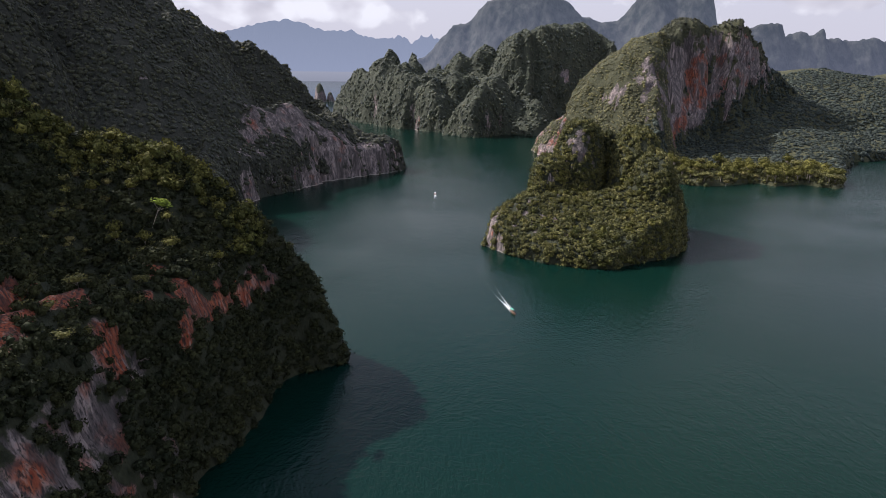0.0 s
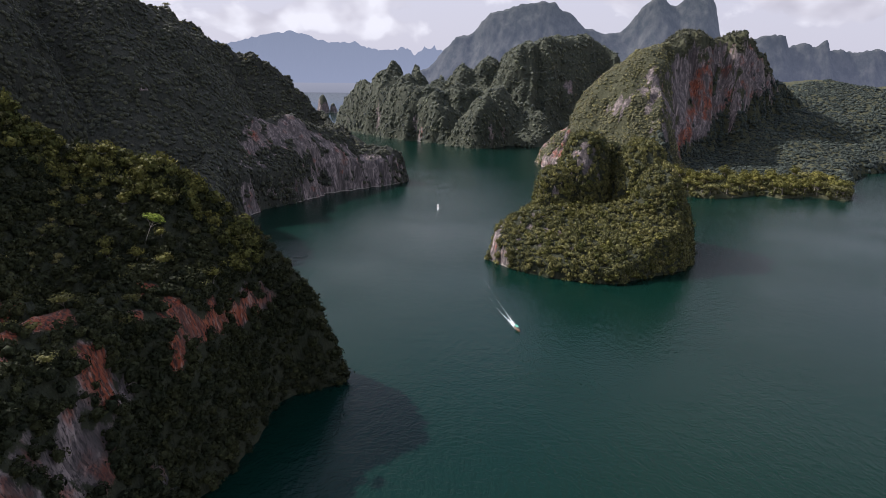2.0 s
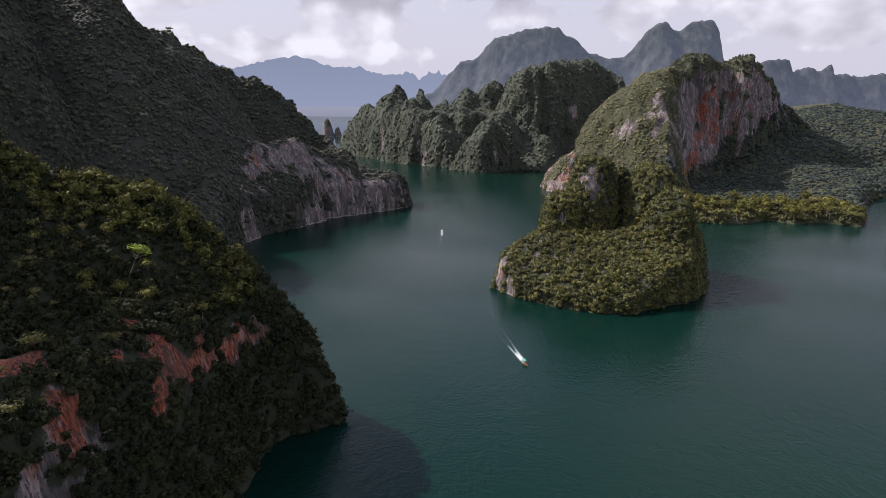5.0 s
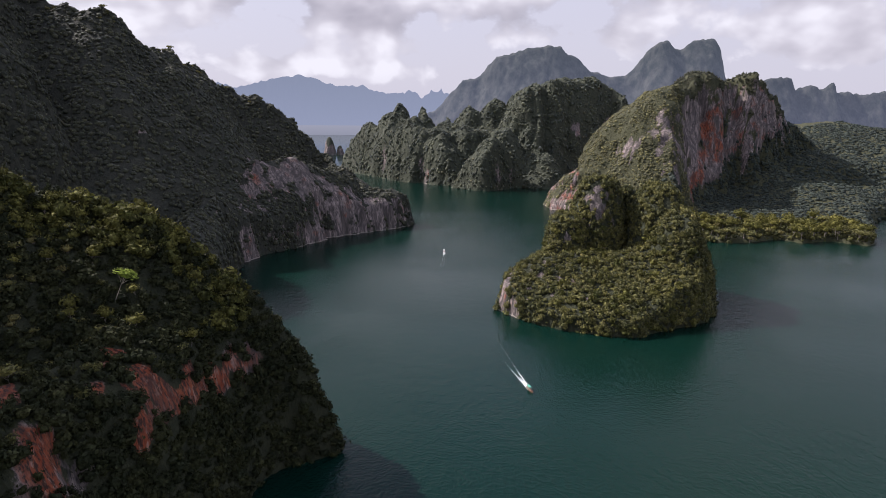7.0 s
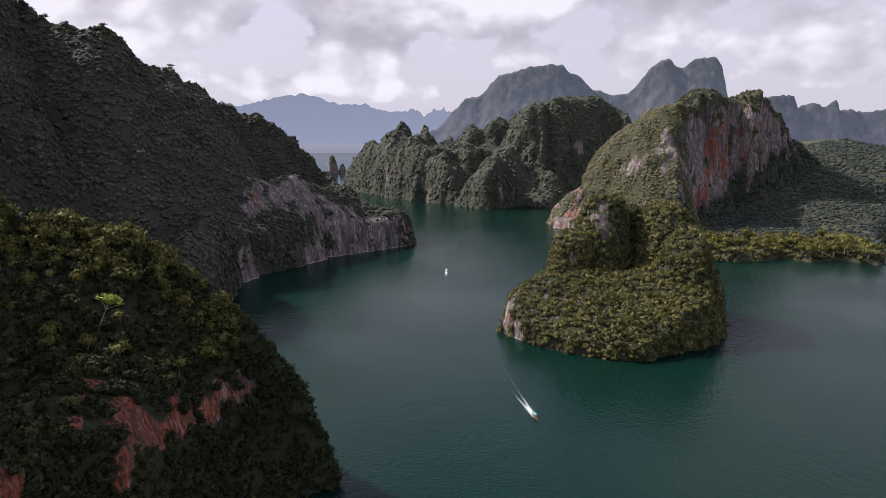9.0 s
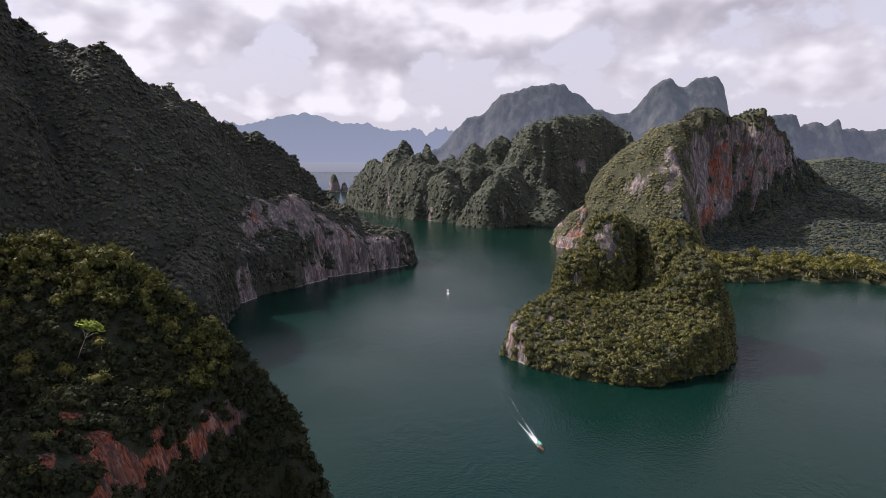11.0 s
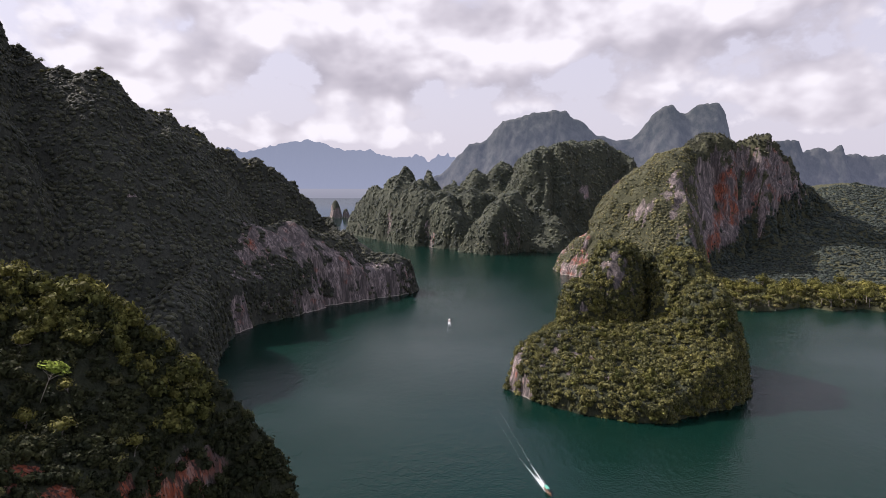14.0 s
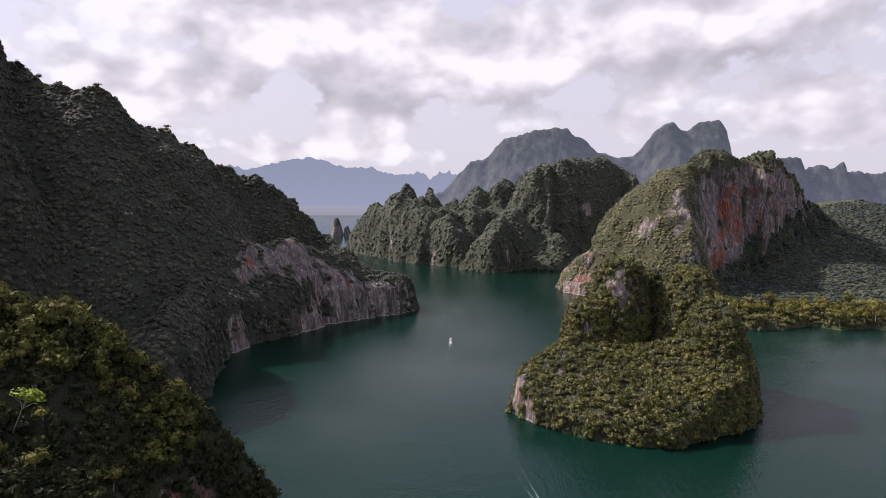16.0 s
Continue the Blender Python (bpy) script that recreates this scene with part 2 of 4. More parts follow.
def plain(name, col, rough=0.7, var=0.25, scale=2.0, metal=0.0):
    m, nt, p, out = material(name)
    n = noise_tex(nt, position(nt), scale, 5.0, 0.6)
    a = tuple(c * (1 - var) for c in col)
    b = tuple(min(1, c * (1 + var)) for c in col)
    nt.links.new(mixc(nt, n, a, b), p.inputs["Base Color"])
    p.inputs["Roughness"].default_value = rough
    p.inputs["Metallic"].default_value = metal
    return m


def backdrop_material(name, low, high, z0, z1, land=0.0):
    """Far land through kilometres of air: haze painted as emission, graded by height."""
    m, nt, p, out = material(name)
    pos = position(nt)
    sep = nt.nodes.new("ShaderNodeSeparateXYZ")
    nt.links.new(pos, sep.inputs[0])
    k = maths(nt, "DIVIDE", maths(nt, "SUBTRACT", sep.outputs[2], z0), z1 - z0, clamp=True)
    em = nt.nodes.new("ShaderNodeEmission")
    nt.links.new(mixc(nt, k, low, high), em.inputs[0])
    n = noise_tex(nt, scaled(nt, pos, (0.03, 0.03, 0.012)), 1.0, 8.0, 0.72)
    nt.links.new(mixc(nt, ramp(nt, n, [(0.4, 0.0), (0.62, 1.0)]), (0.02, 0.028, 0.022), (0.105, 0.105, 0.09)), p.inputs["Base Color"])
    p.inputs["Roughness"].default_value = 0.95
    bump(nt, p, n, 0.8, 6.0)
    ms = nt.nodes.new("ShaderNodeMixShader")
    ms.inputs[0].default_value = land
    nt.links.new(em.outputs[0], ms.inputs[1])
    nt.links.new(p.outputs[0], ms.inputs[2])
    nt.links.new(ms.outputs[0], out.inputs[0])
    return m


WATER = water_material()
ROCK = rock_material("limestone")
# Undergrowth toned to sit with the hazed leaves across the lake.
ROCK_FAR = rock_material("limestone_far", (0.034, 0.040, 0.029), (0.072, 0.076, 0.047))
# Undergrowth greyed to go with the shade-toned leaves of LEAF_SLOPE.
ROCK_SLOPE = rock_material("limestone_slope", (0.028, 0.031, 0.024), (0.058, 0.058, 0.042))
ROCK_RIDGE = rock_material("limestone_ridge", (0.036, 0.040, 0.023), (0.080, 0.078, 0.037))
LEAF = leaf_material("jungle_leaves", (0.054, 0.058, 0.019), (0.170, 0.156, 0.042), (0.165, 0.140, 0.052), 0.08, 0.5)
# Darker copy of the jungle leaves: the near face's shade is in the colour.
LEAF_DARK = leaf_material("shaded_forest_leaves", (0.021, 0.026, 0.013), (0.058, 0.060, 0.023), (0.10, 0.072, 0.030), 0.0, 0.6)
# The sheen on these leaves imitates haze over the right ridge.
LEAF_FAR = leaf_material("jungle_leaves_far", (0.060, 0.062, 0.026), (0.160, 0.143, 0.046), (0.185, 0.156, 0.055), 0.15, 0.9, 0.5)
# Greyer leaf colour and bluish sheen imitate haze across the lake.
LEAF_HAZY = leaf_material("hazed_jungle_leaves", (0.040, 0.048, 0.032), (0.098, 0.103, 0.053), (0.115, 0.108, 0.058), 0.12, 0.6, 0.4)
# Lit copy of the jungle leaves: sunlight is put into the colour.
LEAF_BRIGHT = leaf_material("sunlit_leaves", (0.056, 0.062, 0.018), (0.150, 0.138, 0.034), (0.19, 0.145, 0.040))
# Leaves darkened and greyed for the left mountain's shade and haze.
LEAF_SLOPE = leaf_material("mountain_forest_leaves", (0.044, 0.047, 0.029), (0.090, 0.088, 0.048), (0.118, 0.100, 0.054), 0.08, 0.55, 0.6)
# Dark cool leaf colour carries the shadow lying on the right foot slopes.
LEAF_SHADY = leaf_material("shaded_slope_leaves", (0.034, 0.043, 0.034), (0.066, 0.078, 0.055), (0.080, 0.082, 0.055), 0.04, 0.55, 0.4)
BARK = plain("pale_bark", (0.22, 0.19, 0.16), 0.85, 0.3, 1.5)

# ---- terrain tools ----


def lattice(ix, iy, iz, seed):
    v = (ix.astype(np.int64) * 374761393 + iy.astype(np.int64) * 668265263 + iz.astype(np.int64) * 2147483647 + seed * 974711) & 0xFFFFFFFF
    v = ((v ^ (v >> 13)) * 1274126177) & 0xFFFFFFFF
    v = ((v ^ (v >> 16)) * 2246822519) & 0xFFFFFFFF
    return ((v ^ (v >> 15)) & 0xFFFFFF) / 0xFFFFFF


def vnoise(x, y, z, seed=0):
    """Smooth value noise in 0..1."""
    x, y, z = np.broadcast_arrays(x, y, z)
    ix, iy, iz = np.floor(x), np.floor(y), np.floor(z)
    fx, fy, fz = x - ix, y - iy, z - iz
    fx, fy, fz = (f * f * f * (f * (f * 6 - 15) + 10) for f in (fx, fy, fz))
    out = 0
    for dx in (0, 1):
        for dy in (0, 1):
            for dz in (0, 1):
                w = (fx if dx else 1 - fx) * (fy if dy else 1 - fy) * (fz if dz else 1 - fz)
                out = out + w * lattice(ix + dx, iy + dy, iz + dz, seed)
    return out


def fbm(x, y, z=0.0, octaves=4, seed=0, gain=0.5):
    """Layered noise about 0, within -1..1."""
    total, amp, norm = 0, 1.0, 0
    x, y, z = np.asarray(x, float), np.asarray(y, float), np.asarray(z, float)
    for o in range(octaves):
        total = total + amp * (vnoise(x * 2 ** o + o * 17.3, y * 2 ** o - o * 9.1, z * 2 ** o + o * 3.7, seed + o) * 2 - 1)
        norm += amp
        amp *= gain
    return total / norm


def inside_distance(x, y, poly):
    """Distance to a shore polygon: positive inside, negative outside."""
    best = np.full(x.shape, 1e9)
    odd = np.zeros(x.shape, bool)
    n = len(poly)
    for i in range(n):
        ax, ay = poly[i]
        bx, by = poly[(i + 1) % n]
        ex, ey = bx - ax, by - ay
        t = np.clip(((x - ax) * ex + (y - ay) * ey) / (ex * ex + ey * ey), 0, 1)
        best = np.minimum(best, np.hypot(x - ax - t * ex, y - ay - t * ey))
        if ay != by:
            cross = ((ay > y) != (by > y)) & (x < ex * (y - ay) / ey + ax)
            odd ^= cross
    return np.where(odd, best, -best)


def roof(x, y, crest, fall, blend=7.0):
    """The height of a sloping roof under a crest line of (x, y, z) points, falling with distance from the nearest stretch of it."""
    near, rise = [], []
    for (ax, ay, az), (bx, by, bz) in zip(crest[:-1], crest[1:]):
        ex, ey = bx - ax, by - ay
        t = np.clip(((x - ax) * ex + (y - ay) * ey) / (ex * ex + ey * ey), 0, 1)
        near.append(np.hypot(x - ax - t * ex, y - ay - t * ey))
        rise.append(az + t * (bz - az) - fall * near[-1])
    least = np.min(near, axis=0)
    w = [np.exp(-(d - least) / blend) for d in near]
    return sum(a * b for a, b in zip(w, rise)) / sum(w)


def rounded(crest, step=14.0, sigma=1.6):
    """The crest line with its corners rounded off."""
    c = np.array(crest, float)
    run = np.concatenate([[0], np.cumsum(np.hypot(np.diff(c[:, 0]), np.diff(c[:, 1])))])
    at = np.linspace(0, run[-1], max(3, int(run[-1] / step)))
    k = np.exp(-0.5 * (np.arange(-5, 6) / sigma) ** 2)
    out = []
    for a in range(3):
        v = np.interp(at, run, c[:, a])
        out.append(np.convolve(np.pad(v, 5, mode="edge"), k / k.sum(), mode="valid"))
    return [tuple(p) for p in np.stack(out, 1)]


def patch(u, z, poly, soft):
    """1 inside an outline drawn on a face, 0 outside, with a soft rim."""
    return np.clip(0.5 + inside_distance(u, z, poly) / soft, 0, 1)


def knob(x, y, cx, cy, top, rx, ry, p=4.0, turn=0.0, base=0.0):
    """A karst tower: flat topped and steep sided for a high p."""
    c, s = math.cos(radians(turn)), math.sin(radians(turn))
    u, v = ((x - cx) * c + (y - cy) * s) / rx, (-(x - cx) * s + (y - cy) * c) / ry
    return base + (top - base) * (1 - np.hypot(u, v) ** p)


def domes(x, y, size, seed):
    """Rounded heads scattered unevenly over the plan: 1 on top, 0 in the gaps."""
    gx, gy = x / size, y / size
    ix, iy = np.floor(gx), np.floor(gy)
    best = np.full(np.shape(gx), 9.0)
    for dx in (-1, 0, 1):
        for dy in (-1, 0, 1):
            cx = ix + dx + 0.15 + 0.7 * lattice(ix + dx, iy + dy, 0 * ix, seed)
            cy = iy + dy + 0.15 + 0.7 * lattice(ix + dx, iy + dy, 0 * ix, seed + 7)
            r = 0.75 + 0.5 * lattice(ix + dx, iy + dy, 0 * ix, seed + 13)
            best = np.minimum(best, np.hypot(gx - cx, gy - cy) / r)
    return np.clip(1 - best ** 2, 0, 1)


def softmin(a, b, k):
    h = np.clip(0.5 + 0.5 * (b - a) / k, 0, 1)
    return b + (a - b) * h - k * h * (1 - h)


def softmax(a, b, k):
    return -softmin(-a, -b, k)


class Land:
    """A hill as a dense sheet over a height function, bare rock where a zone or a steep face says so."""

    def __init__(self, name, label, box, res, height, zones, mat, relief=3.0, flute=2.5, steep=(2.6, 4.0), seed=1, category="hill", bare=None, cliffs=True, grain=14.0):
        x0, x1, y0, y1 = box
        gx, gy = np.meshgrid(np.arange(x0, x1 + res, res), np.arange(y0, y1 + res, res))
        wx = gx + relief * 1.5 * fbm(gx / 35, gy / 35, 0, 3, seed)
        wy = gy + relief * 1.5 * fbm(gx / 35, gy / 35, 9, 3, seed + 5)
        z = height(wx, wy)
        big = relief * fbm(gx / 28, gy / 28, 0, 4, seed + 11)
        z = z + np.where(z > 0, big * np.clip(z / 15, 0, 1), 0)
        gzy, gzx = np.gradient(z, res)
        slope = np.hypot(gzx, gzy)
        nx, ny = -gzx / (slope + 1e-6), -gzy / (slope + 1e-6)
        amount = np.clip(slope - 0.8, 0, 1.6) / 1.6
        push = flute * amount * (fbm(gx / 7, gy / 7, z / 40, 3, seed + 23) + 0.9 * fbm(gx / 24, gy / 24, z / 90, 2, seed + 29))
        px, py = gx + nx * push, gy + ny * push
        rock = np.clip((slope - steep[0]) / (steep[1] - steep[0]), 0, 1) * 0.75
        ochre = np.full(rock.shape, 0.15)
        torn = fbm(px / 9, py / 9, z / 13, 4, seed + 43) - 0.05
        for cx, cy, cz, rx, ry, rz, red in zones:
            q = ((px - cx) / rx) ** 2 + ((py - cy) / ry) ** 2 + ((z - cz) / rz) ** 2
            w = np.clip(1.75 - q ** 0.5, 0, 1)
            w = np.clip(w * (1.0 + 1.9 * torn), 0, 1)
            rock = np.maximum(rock, w)
            ochre = np.where(w > 0.1, np.maximum(ochre * (1 - w), red * w), ochre)
        if bare is not None:
            w, red = bare(px, py, z)
            rag = fbm(px / grain, py / grain, z / (grain * 1.5), 4, seed + 37, 0.65) + 0.35 * fbm(px / 4, py / 4, z / 9, 2, seed + 41)
            w = np.clip(w + 1.5 * rag * (w > 0.01), 0, 1)
            rock = np.maximum(rock, w)
            ochre = np.where(w > 0.05, np.maximum(ochre, red), ochre)
        keep = z > -4
        quad = keep[:-1, :-1] | keep[1:, :-1] | keep[:-1, 1:] | keep[1:, 1:]
        z = np.maximum(z, -6)
        idx = np.arange(gx.size).reshape(gx.shape)
        f = np.stack([idx[:-1, :-1], idx[:-1, 1:], idx[1:, 1:], idx[1:, :-1]], -1)[quad]
        used, inv = np.unique(f, return_inverse=True)
        v = np.stack([px.ravel(), py.ravel(), z.ravel()], 1)[used]
        self.v, self.f = v, inv.reshape(f.shape)
        self.rock, self.ochre = rock.ravel()[used], ochre.ravel()[used]
        n = np.stack([nx * slope, ny * slope, np.ones_like(slope)], -1)
        n /= np.linalg.norm(n, axis=-1, keepdims=True)
        self.n = n.reshape(-1, 3)[used]
        stone = (self.rock[self.f].mean(1) > 0.55) if cliffs else np.zeros(len(self.f), bool)
        mark = np.arange(len(self.v))
        g = self.f[stone]
        while len(g):
            low = mark[g].min(1)
            nxt = mark.copy()
            np.minimum.at(nxt, g.ravel(), np.repeat(low, 4))
            nxt = nxt[nxt]
            if (nxt == mark).all():
                break
            mark = nxt
        piece = np.where(stone, mark[self.f[:, 0]], -1)
        ids, count = np.unique(piece[stone], return_counts=True)
        large = ids[count >= 24]
        self.ob = self.sheet(name, ~np.isin(piece, large), mat, None)
        tagged(self.ob, label, category)
        for k in large:
            tagged(self.sheet("cliff", piece == k, mat, self.ob), "bare streaked limestone cliff")

    def sheet(self, name, which, mat, parent):
        used, inv = np.unique(self.f[which], return_inverse=True)
        return mesh_object(name, self.v[used], inv.reshape(-1, 4), mat, {"rock": self.rock[used], "ochre": self.ochre[used]}, parent=parent)

    def spots(self, count, zmin=1.5, bare=0.5, zone=None, seed=0):
        """Places on the hill for trees, spread evenly over its surface: points and normals."""
        rng = np.random.default_rng(seed)
        a, b, c, d = (self.v[self.f[:, i]] for i in range(4))
        area = 0.5 * np.linalg.norm(np.cross(c - a, d - b), axis=1)
        mid = (a + b + c + d) / 4
        rock = self.rock[self.f].mean(1)
        area = area * (mid[:, 2] > zmin) * np.clip((bare + 0.15 - rock) / 0.3, 0, 1)
        if zone is not None:
            area = area * zone(mid[:, 0], mid[:, 1], mid[:, 2])
        pick = rng.choice(len(area), count, p=area / area.sum())
        u, w = rng.random((count, 1)), rng.random((count, 1))
        p = (a[pick] * (1 - u) + b[pick] * u) * (1 - w) + (d[pick] * (1 - u) + c[pick] * u) * w
        return p, self.n[self.f[pick, 0]]


def mesh_object(name, v, f, mat, attrs=None, smooth=True, parent=None):
    """One mesh object from numpy arrays of vertices and equal-sided faces."""
    me = bpy.data.meshes.new(name)
    f = np.asarray(f)
    k = f.shape[1]
    me.vertices.add(len(v))
    me.vertices.foreach_set("co", np.asarray(v, np.float32).ravel())
    me.loops.add(f.size)
    me.loops.foreach_set("vertex_index", f.ravel().astype(np.int32))
    me.polygons.add(len(f))
    me.polygons.foreach_set("loop_start", np.arange(0, f.size, k, dtype=np.int32))
    me.polygons.foreach_set("use_smooth", np.full(len(f), smooth))
    for key, val in (attrs or {}).items():
        at = me.attributes.new(key, "FLOAT", "POINT")
        at.data.foreach_set("value", np.asarray(val, np.float32))
    me.update(calc_edges=True)
    me.materials.append(mat)
    ob = new(name, me)
    if parent is not None:
        ob.parent = parent
    return ob


def part(name, bm, mat, parent, label=""):
    me = bpy.data.meshes.new(name)
    bm.to_mesh(me)
    bm.free()
    me.materials.append(mat)
    ob = new(name, me)
    ob.parent = parent
    return tagged(ob, label)


# ---- tree tools ----


def ico(sub):
    bm = bmesh.new()
    bmesh.ops.create_icosphere(bm, subdivisions=sub, radius=1.0)
    v = np.array([q.co[:] for q in bm.verts])
    f = np.array([[q.index for q in p.verts] for p in bm.faces])
    bm.free()
    return v, f


def crown_mesh(leaves, size, seed, lumps=6, core=1, flat=1.0, full=0.72):
    """A crown one unit wide: lumpy core and many small leaf sprays round it. Triangles."""
    rng = np.random.default_rng(seed)
    cs = rng.normal(size=(lumps, 3))
    cs /= np.linalg.norm(cs, axis=1, keepdims=True)
    cs[:, 2] = np.abs(cs[:, 2]) * 0.9 - 0.15
    rad = rng.uniform(0.38, 0.6, lumps)
    cs *= rng.uniform(0.45, 0.68, (lumps, 1))
    vs, fs, at = [], [], 0
    v, f = ico(core)
    d = v * (1 + (0.25 if core == 1 else 0.55) * (rng.random((len(v), 1)) - 0.5))
    reach = np.max(np.einsum("ij,kj->ik", v, cs) + rad[None] * 0.75, axis=1)
    vs.append(d * np.clip(reach, 0.3, 1.0)[:, None] * full)
    fs.append(f)
    at = len(v)
    for i in range(leaves):
        k = i % lumps
        n = rng.normal(size=3)
        n[2] = abs(n[2]) * 1.1 - 0.35
        n /= np.linalg.norm(n)
        c = cs[k] + n * rad[k] * rng.uniform(0.82, 1.1)
        n2 = n + rng.normal(size=3) * 0.45
        n2 /= np.linalg.norm(n2)
        a = np.cross(n2, rng.normal(size=3))
        a /= np.linalg.norm(a)
        b = np.cross(n2, a)
        s = size * rng.uniform(0.6, 1.3)
        vs.append(np.array([c - a * s, c - b * s * 0.7 + n2 * s * 0.3, c + a * s, c + b * s * 0.7 + n2 * s * 0.25]))
        fs.append(np.array([[at, at + 1, at + 2], [at, at + 2, at + 3]]))
        at += 4
    v = np.concatenate(vs)
    v[:, 2] *= flat
    return v, np.concatenate(fs)


def forest(name, label, land_spots, templates, mat, size, seed, sink=0.15, tint=(0.0, 1.0), lean=0.35, tall=(0.85, 1.4), hug=1.0):
    """Countless crowns on a hillside as one mesh."""
    p, n = land_spots
    rng = np.random.default_rng(seed)
    kind = rng.integers(0, len(templates), len(p))
    vv, ff, tt, at = [], [], [], 0
    for k, (v, f) in enumerate(templates):
        sel = np.where(kind == k)[0]
        if len(sel) == 0:
            continue
        ang = rng.uniform(0, 2 * math.pi, len(sel))
        r = size[0] + (size[1] - size[0]) * rng.random(len(sel)) ** 2.0
        hz = r * rng.uniform(*tall, len(sel))
        c, s = np.cos(ang)[:, None], np.sin(ang)[:, None]
        x = (v[None, :, 0] * c - v[None, :, 1] * s) * r[:, None]
        y = (v[None, :, 0] * s + v[None, :, 1] * c) * r[:, None]
        z = v[None, :, 2] * hz[:, None]
        m = n[sel][:, :, None]
        out = (x * m[:, 0] + y * m[:, 1] + z * m[:, 2]) * (1 - hug)      # crowns pressed against the slope
        x, y, z = x - out * m[:, 0], y - out * m[:, 1], z - out * m[:, 2]
        off = p[sel] + n[sel] * (r * lean)[:, None]
        x, y, z = x + off[:, :1], y + off[:, 1:2], z + off[:, 2:] + (r * (0.45 - sink))[:, None]
        vv.append(np.stack([x, y, z], -1).reshape(-1, 3))
        ff.append((f[None] + (np.arange(len(sel)) * len(v))[:, None, None] + at).reshape(-1, 3))
        t = np.clip(rng.beta(1.6, 2.2, len(sel)) * (tint[1] - tint[0]) + tint[0], 0, 1)
        tt.append(np.repeat(t, len(v)))
        at += len(sel) * len(v)
    ob = mesh_object(name, np.concatenate(vv), np.concatenate(ff), mat, {"tint": np.concatenate(tt)})
    return tagged(ob, label, "forest", kind="stuff")


# ---- water ----
def build_water():
    bm = bmesh.new()
    for x, y in ((-7000, -3000), (7000, -3000), (7000, 4960), (-7000, 4960)):
        bm.verts.new((x, y, 0))
    bm.faces.new(bm.verts)
    me = bpy.data.meshes.new("water")
    bm.to_mesh(me)
    bm.free()
    me.materials.append(WATER)
    tagged(new("water", me), "calm teal green lake water with fine ripples", "lake", kind="structure")


build_water()

# ---- near hill ----
NEAR_SHORE = [(-56, 313), (-64, 303), (-76, 296), (-83, 277), (-85, 254), (-88, 234), (-94, 210), (-97, 170), (-98, 120), (-105, 60), (-130, 0),
              (-200, -60), (-420, -60), (-420, 400), (-300, 410), (-175, 382), (-115, 354), (-80, 332)]


def near_height(x, y):
    d = inside_distance(x, y, NEAR_SHORE)
    dd = np.maximum(d, 0)
    lim = 0.75 * dd + 96 * (1 - np.exp(-dd / 30))
    top = np.maximum(roof(x, y, [(-84, 310, 71), (-90, 308, 75), (-98, 306, 83), (-109, 303, 90), (-120, 301, 98), (-131, 299, 108), (-139, 300, 113), (-158, 298, 117), (-178, 290, 122), (-193, 282, 134), (-206, 278, 160), (-222, 272, 200), (-262, 262, 228)], 0.75),
                     roof(x, y, [(-122, 262, 76), (-130, 210, 76), (-138, 150, 78), (-150, 60, 82)], 0.55))
    # Unseen ridge left of view, its height set by the shade it casts.
    top = np.maximum(top, roof(x, y, [(-225, 60, 205), (-226, 150, 180), (-222, 205, 170), (-224, 245, 170), (-250, 272, 168)], 1.3))
    top = np.maximum(top, roof(x, y, [(-146, 216, 80), (-146, 192, 86), (-150, 150, 88), (-165, 60, 92)], 2.4))
    # Unseen plateau behind the crest, added to widen the hill's shadow on the water.
    top = np.maximum(top, roof(x, y, [(-128, 320, 80), (-150, 332, 94), (-200, 332, 110)], 0.9))
    return np.where(d > 0, softmin(lim, top, 7), d * 1.5)


NEAR_ZONES = [(-143, 190, 80, 6, 12, 4, 0.95), (-140, 170, 79, 6, 9, 4, 0.9), (-115, 198, 63, 6.8, 5.4, 4.1, 0.9), (-113, 193, 56, 6.8, 8.1, 5.4, 0.8), (-112, 180, 51, 6.8, 5.4, 4.1, 0.5), (-113, 166, 51, 5.4, 8.1, 5.4, 0.3),
              (-109, 181, 42, 5.4, 8.1, 5.4, 0.45), (-111, 149, 46, 6.8, 10.8, 6.8, 0.5), (-107, 173, 34, 5.4, 9.5, 4.1, 0.35), (-108, 159, 38, 5.4, 6.8, 5.4, 0.25), (-106, 204, 50, 5.4, 6.8, 4.1, 0.2), (-114, 226, 66, 4.1, 2.7, 2, 0.9)]
NEAR_BAND = [(236, 68), (243, 70), (250, 67), (246, 61), (256, 60), (268, 59), (268, 54), (286, 55), (302, 51), (301, 45), (281, 43), (264, 46), (250, 48), (236, 49), (228, 47), (225, 43), (225, 50), (234, 60)]


def near_bare(x, y, z):
    """A ragged red band high on the hill, and broken rock low on the side that faces the open water."""
    w = np.clip((205 - y) / 30, 0, 1) * np.clip((62 - z) / 15, 0, 1) * 0.24
    red = 0.15 + 0.5 * vnoise(x / 22, y / 22, z / 16, 91)
    band = patch(y, z, NEAR_BAND, 7.0) * (x > -125)
    step = patch(y, z, [(140, 73), (140, 89), (190, 87), (207, 80), (207, 73)], 4.0) * (x < -122) * (x > -152)
    red = np.where(step > 0.05, 0.98, red)
    return np.maximum(np.maximum(w, band), step), np.where(band > 0.05, np.interp(y, [240, 275, 295], [0.98, 0.85, 0.55]), red)


near_hill = Land("limestone_hill", "steep jungle hill with red stained limestone bands above dark water", (-380, -40, -60, 430), 2.2, near_height, NEAR_ZONES, ROCK,
                 relief=4.0, flute=2.6, steep=(4.5, 6.5), seed=3, bare=near_bare, grain=7.0)

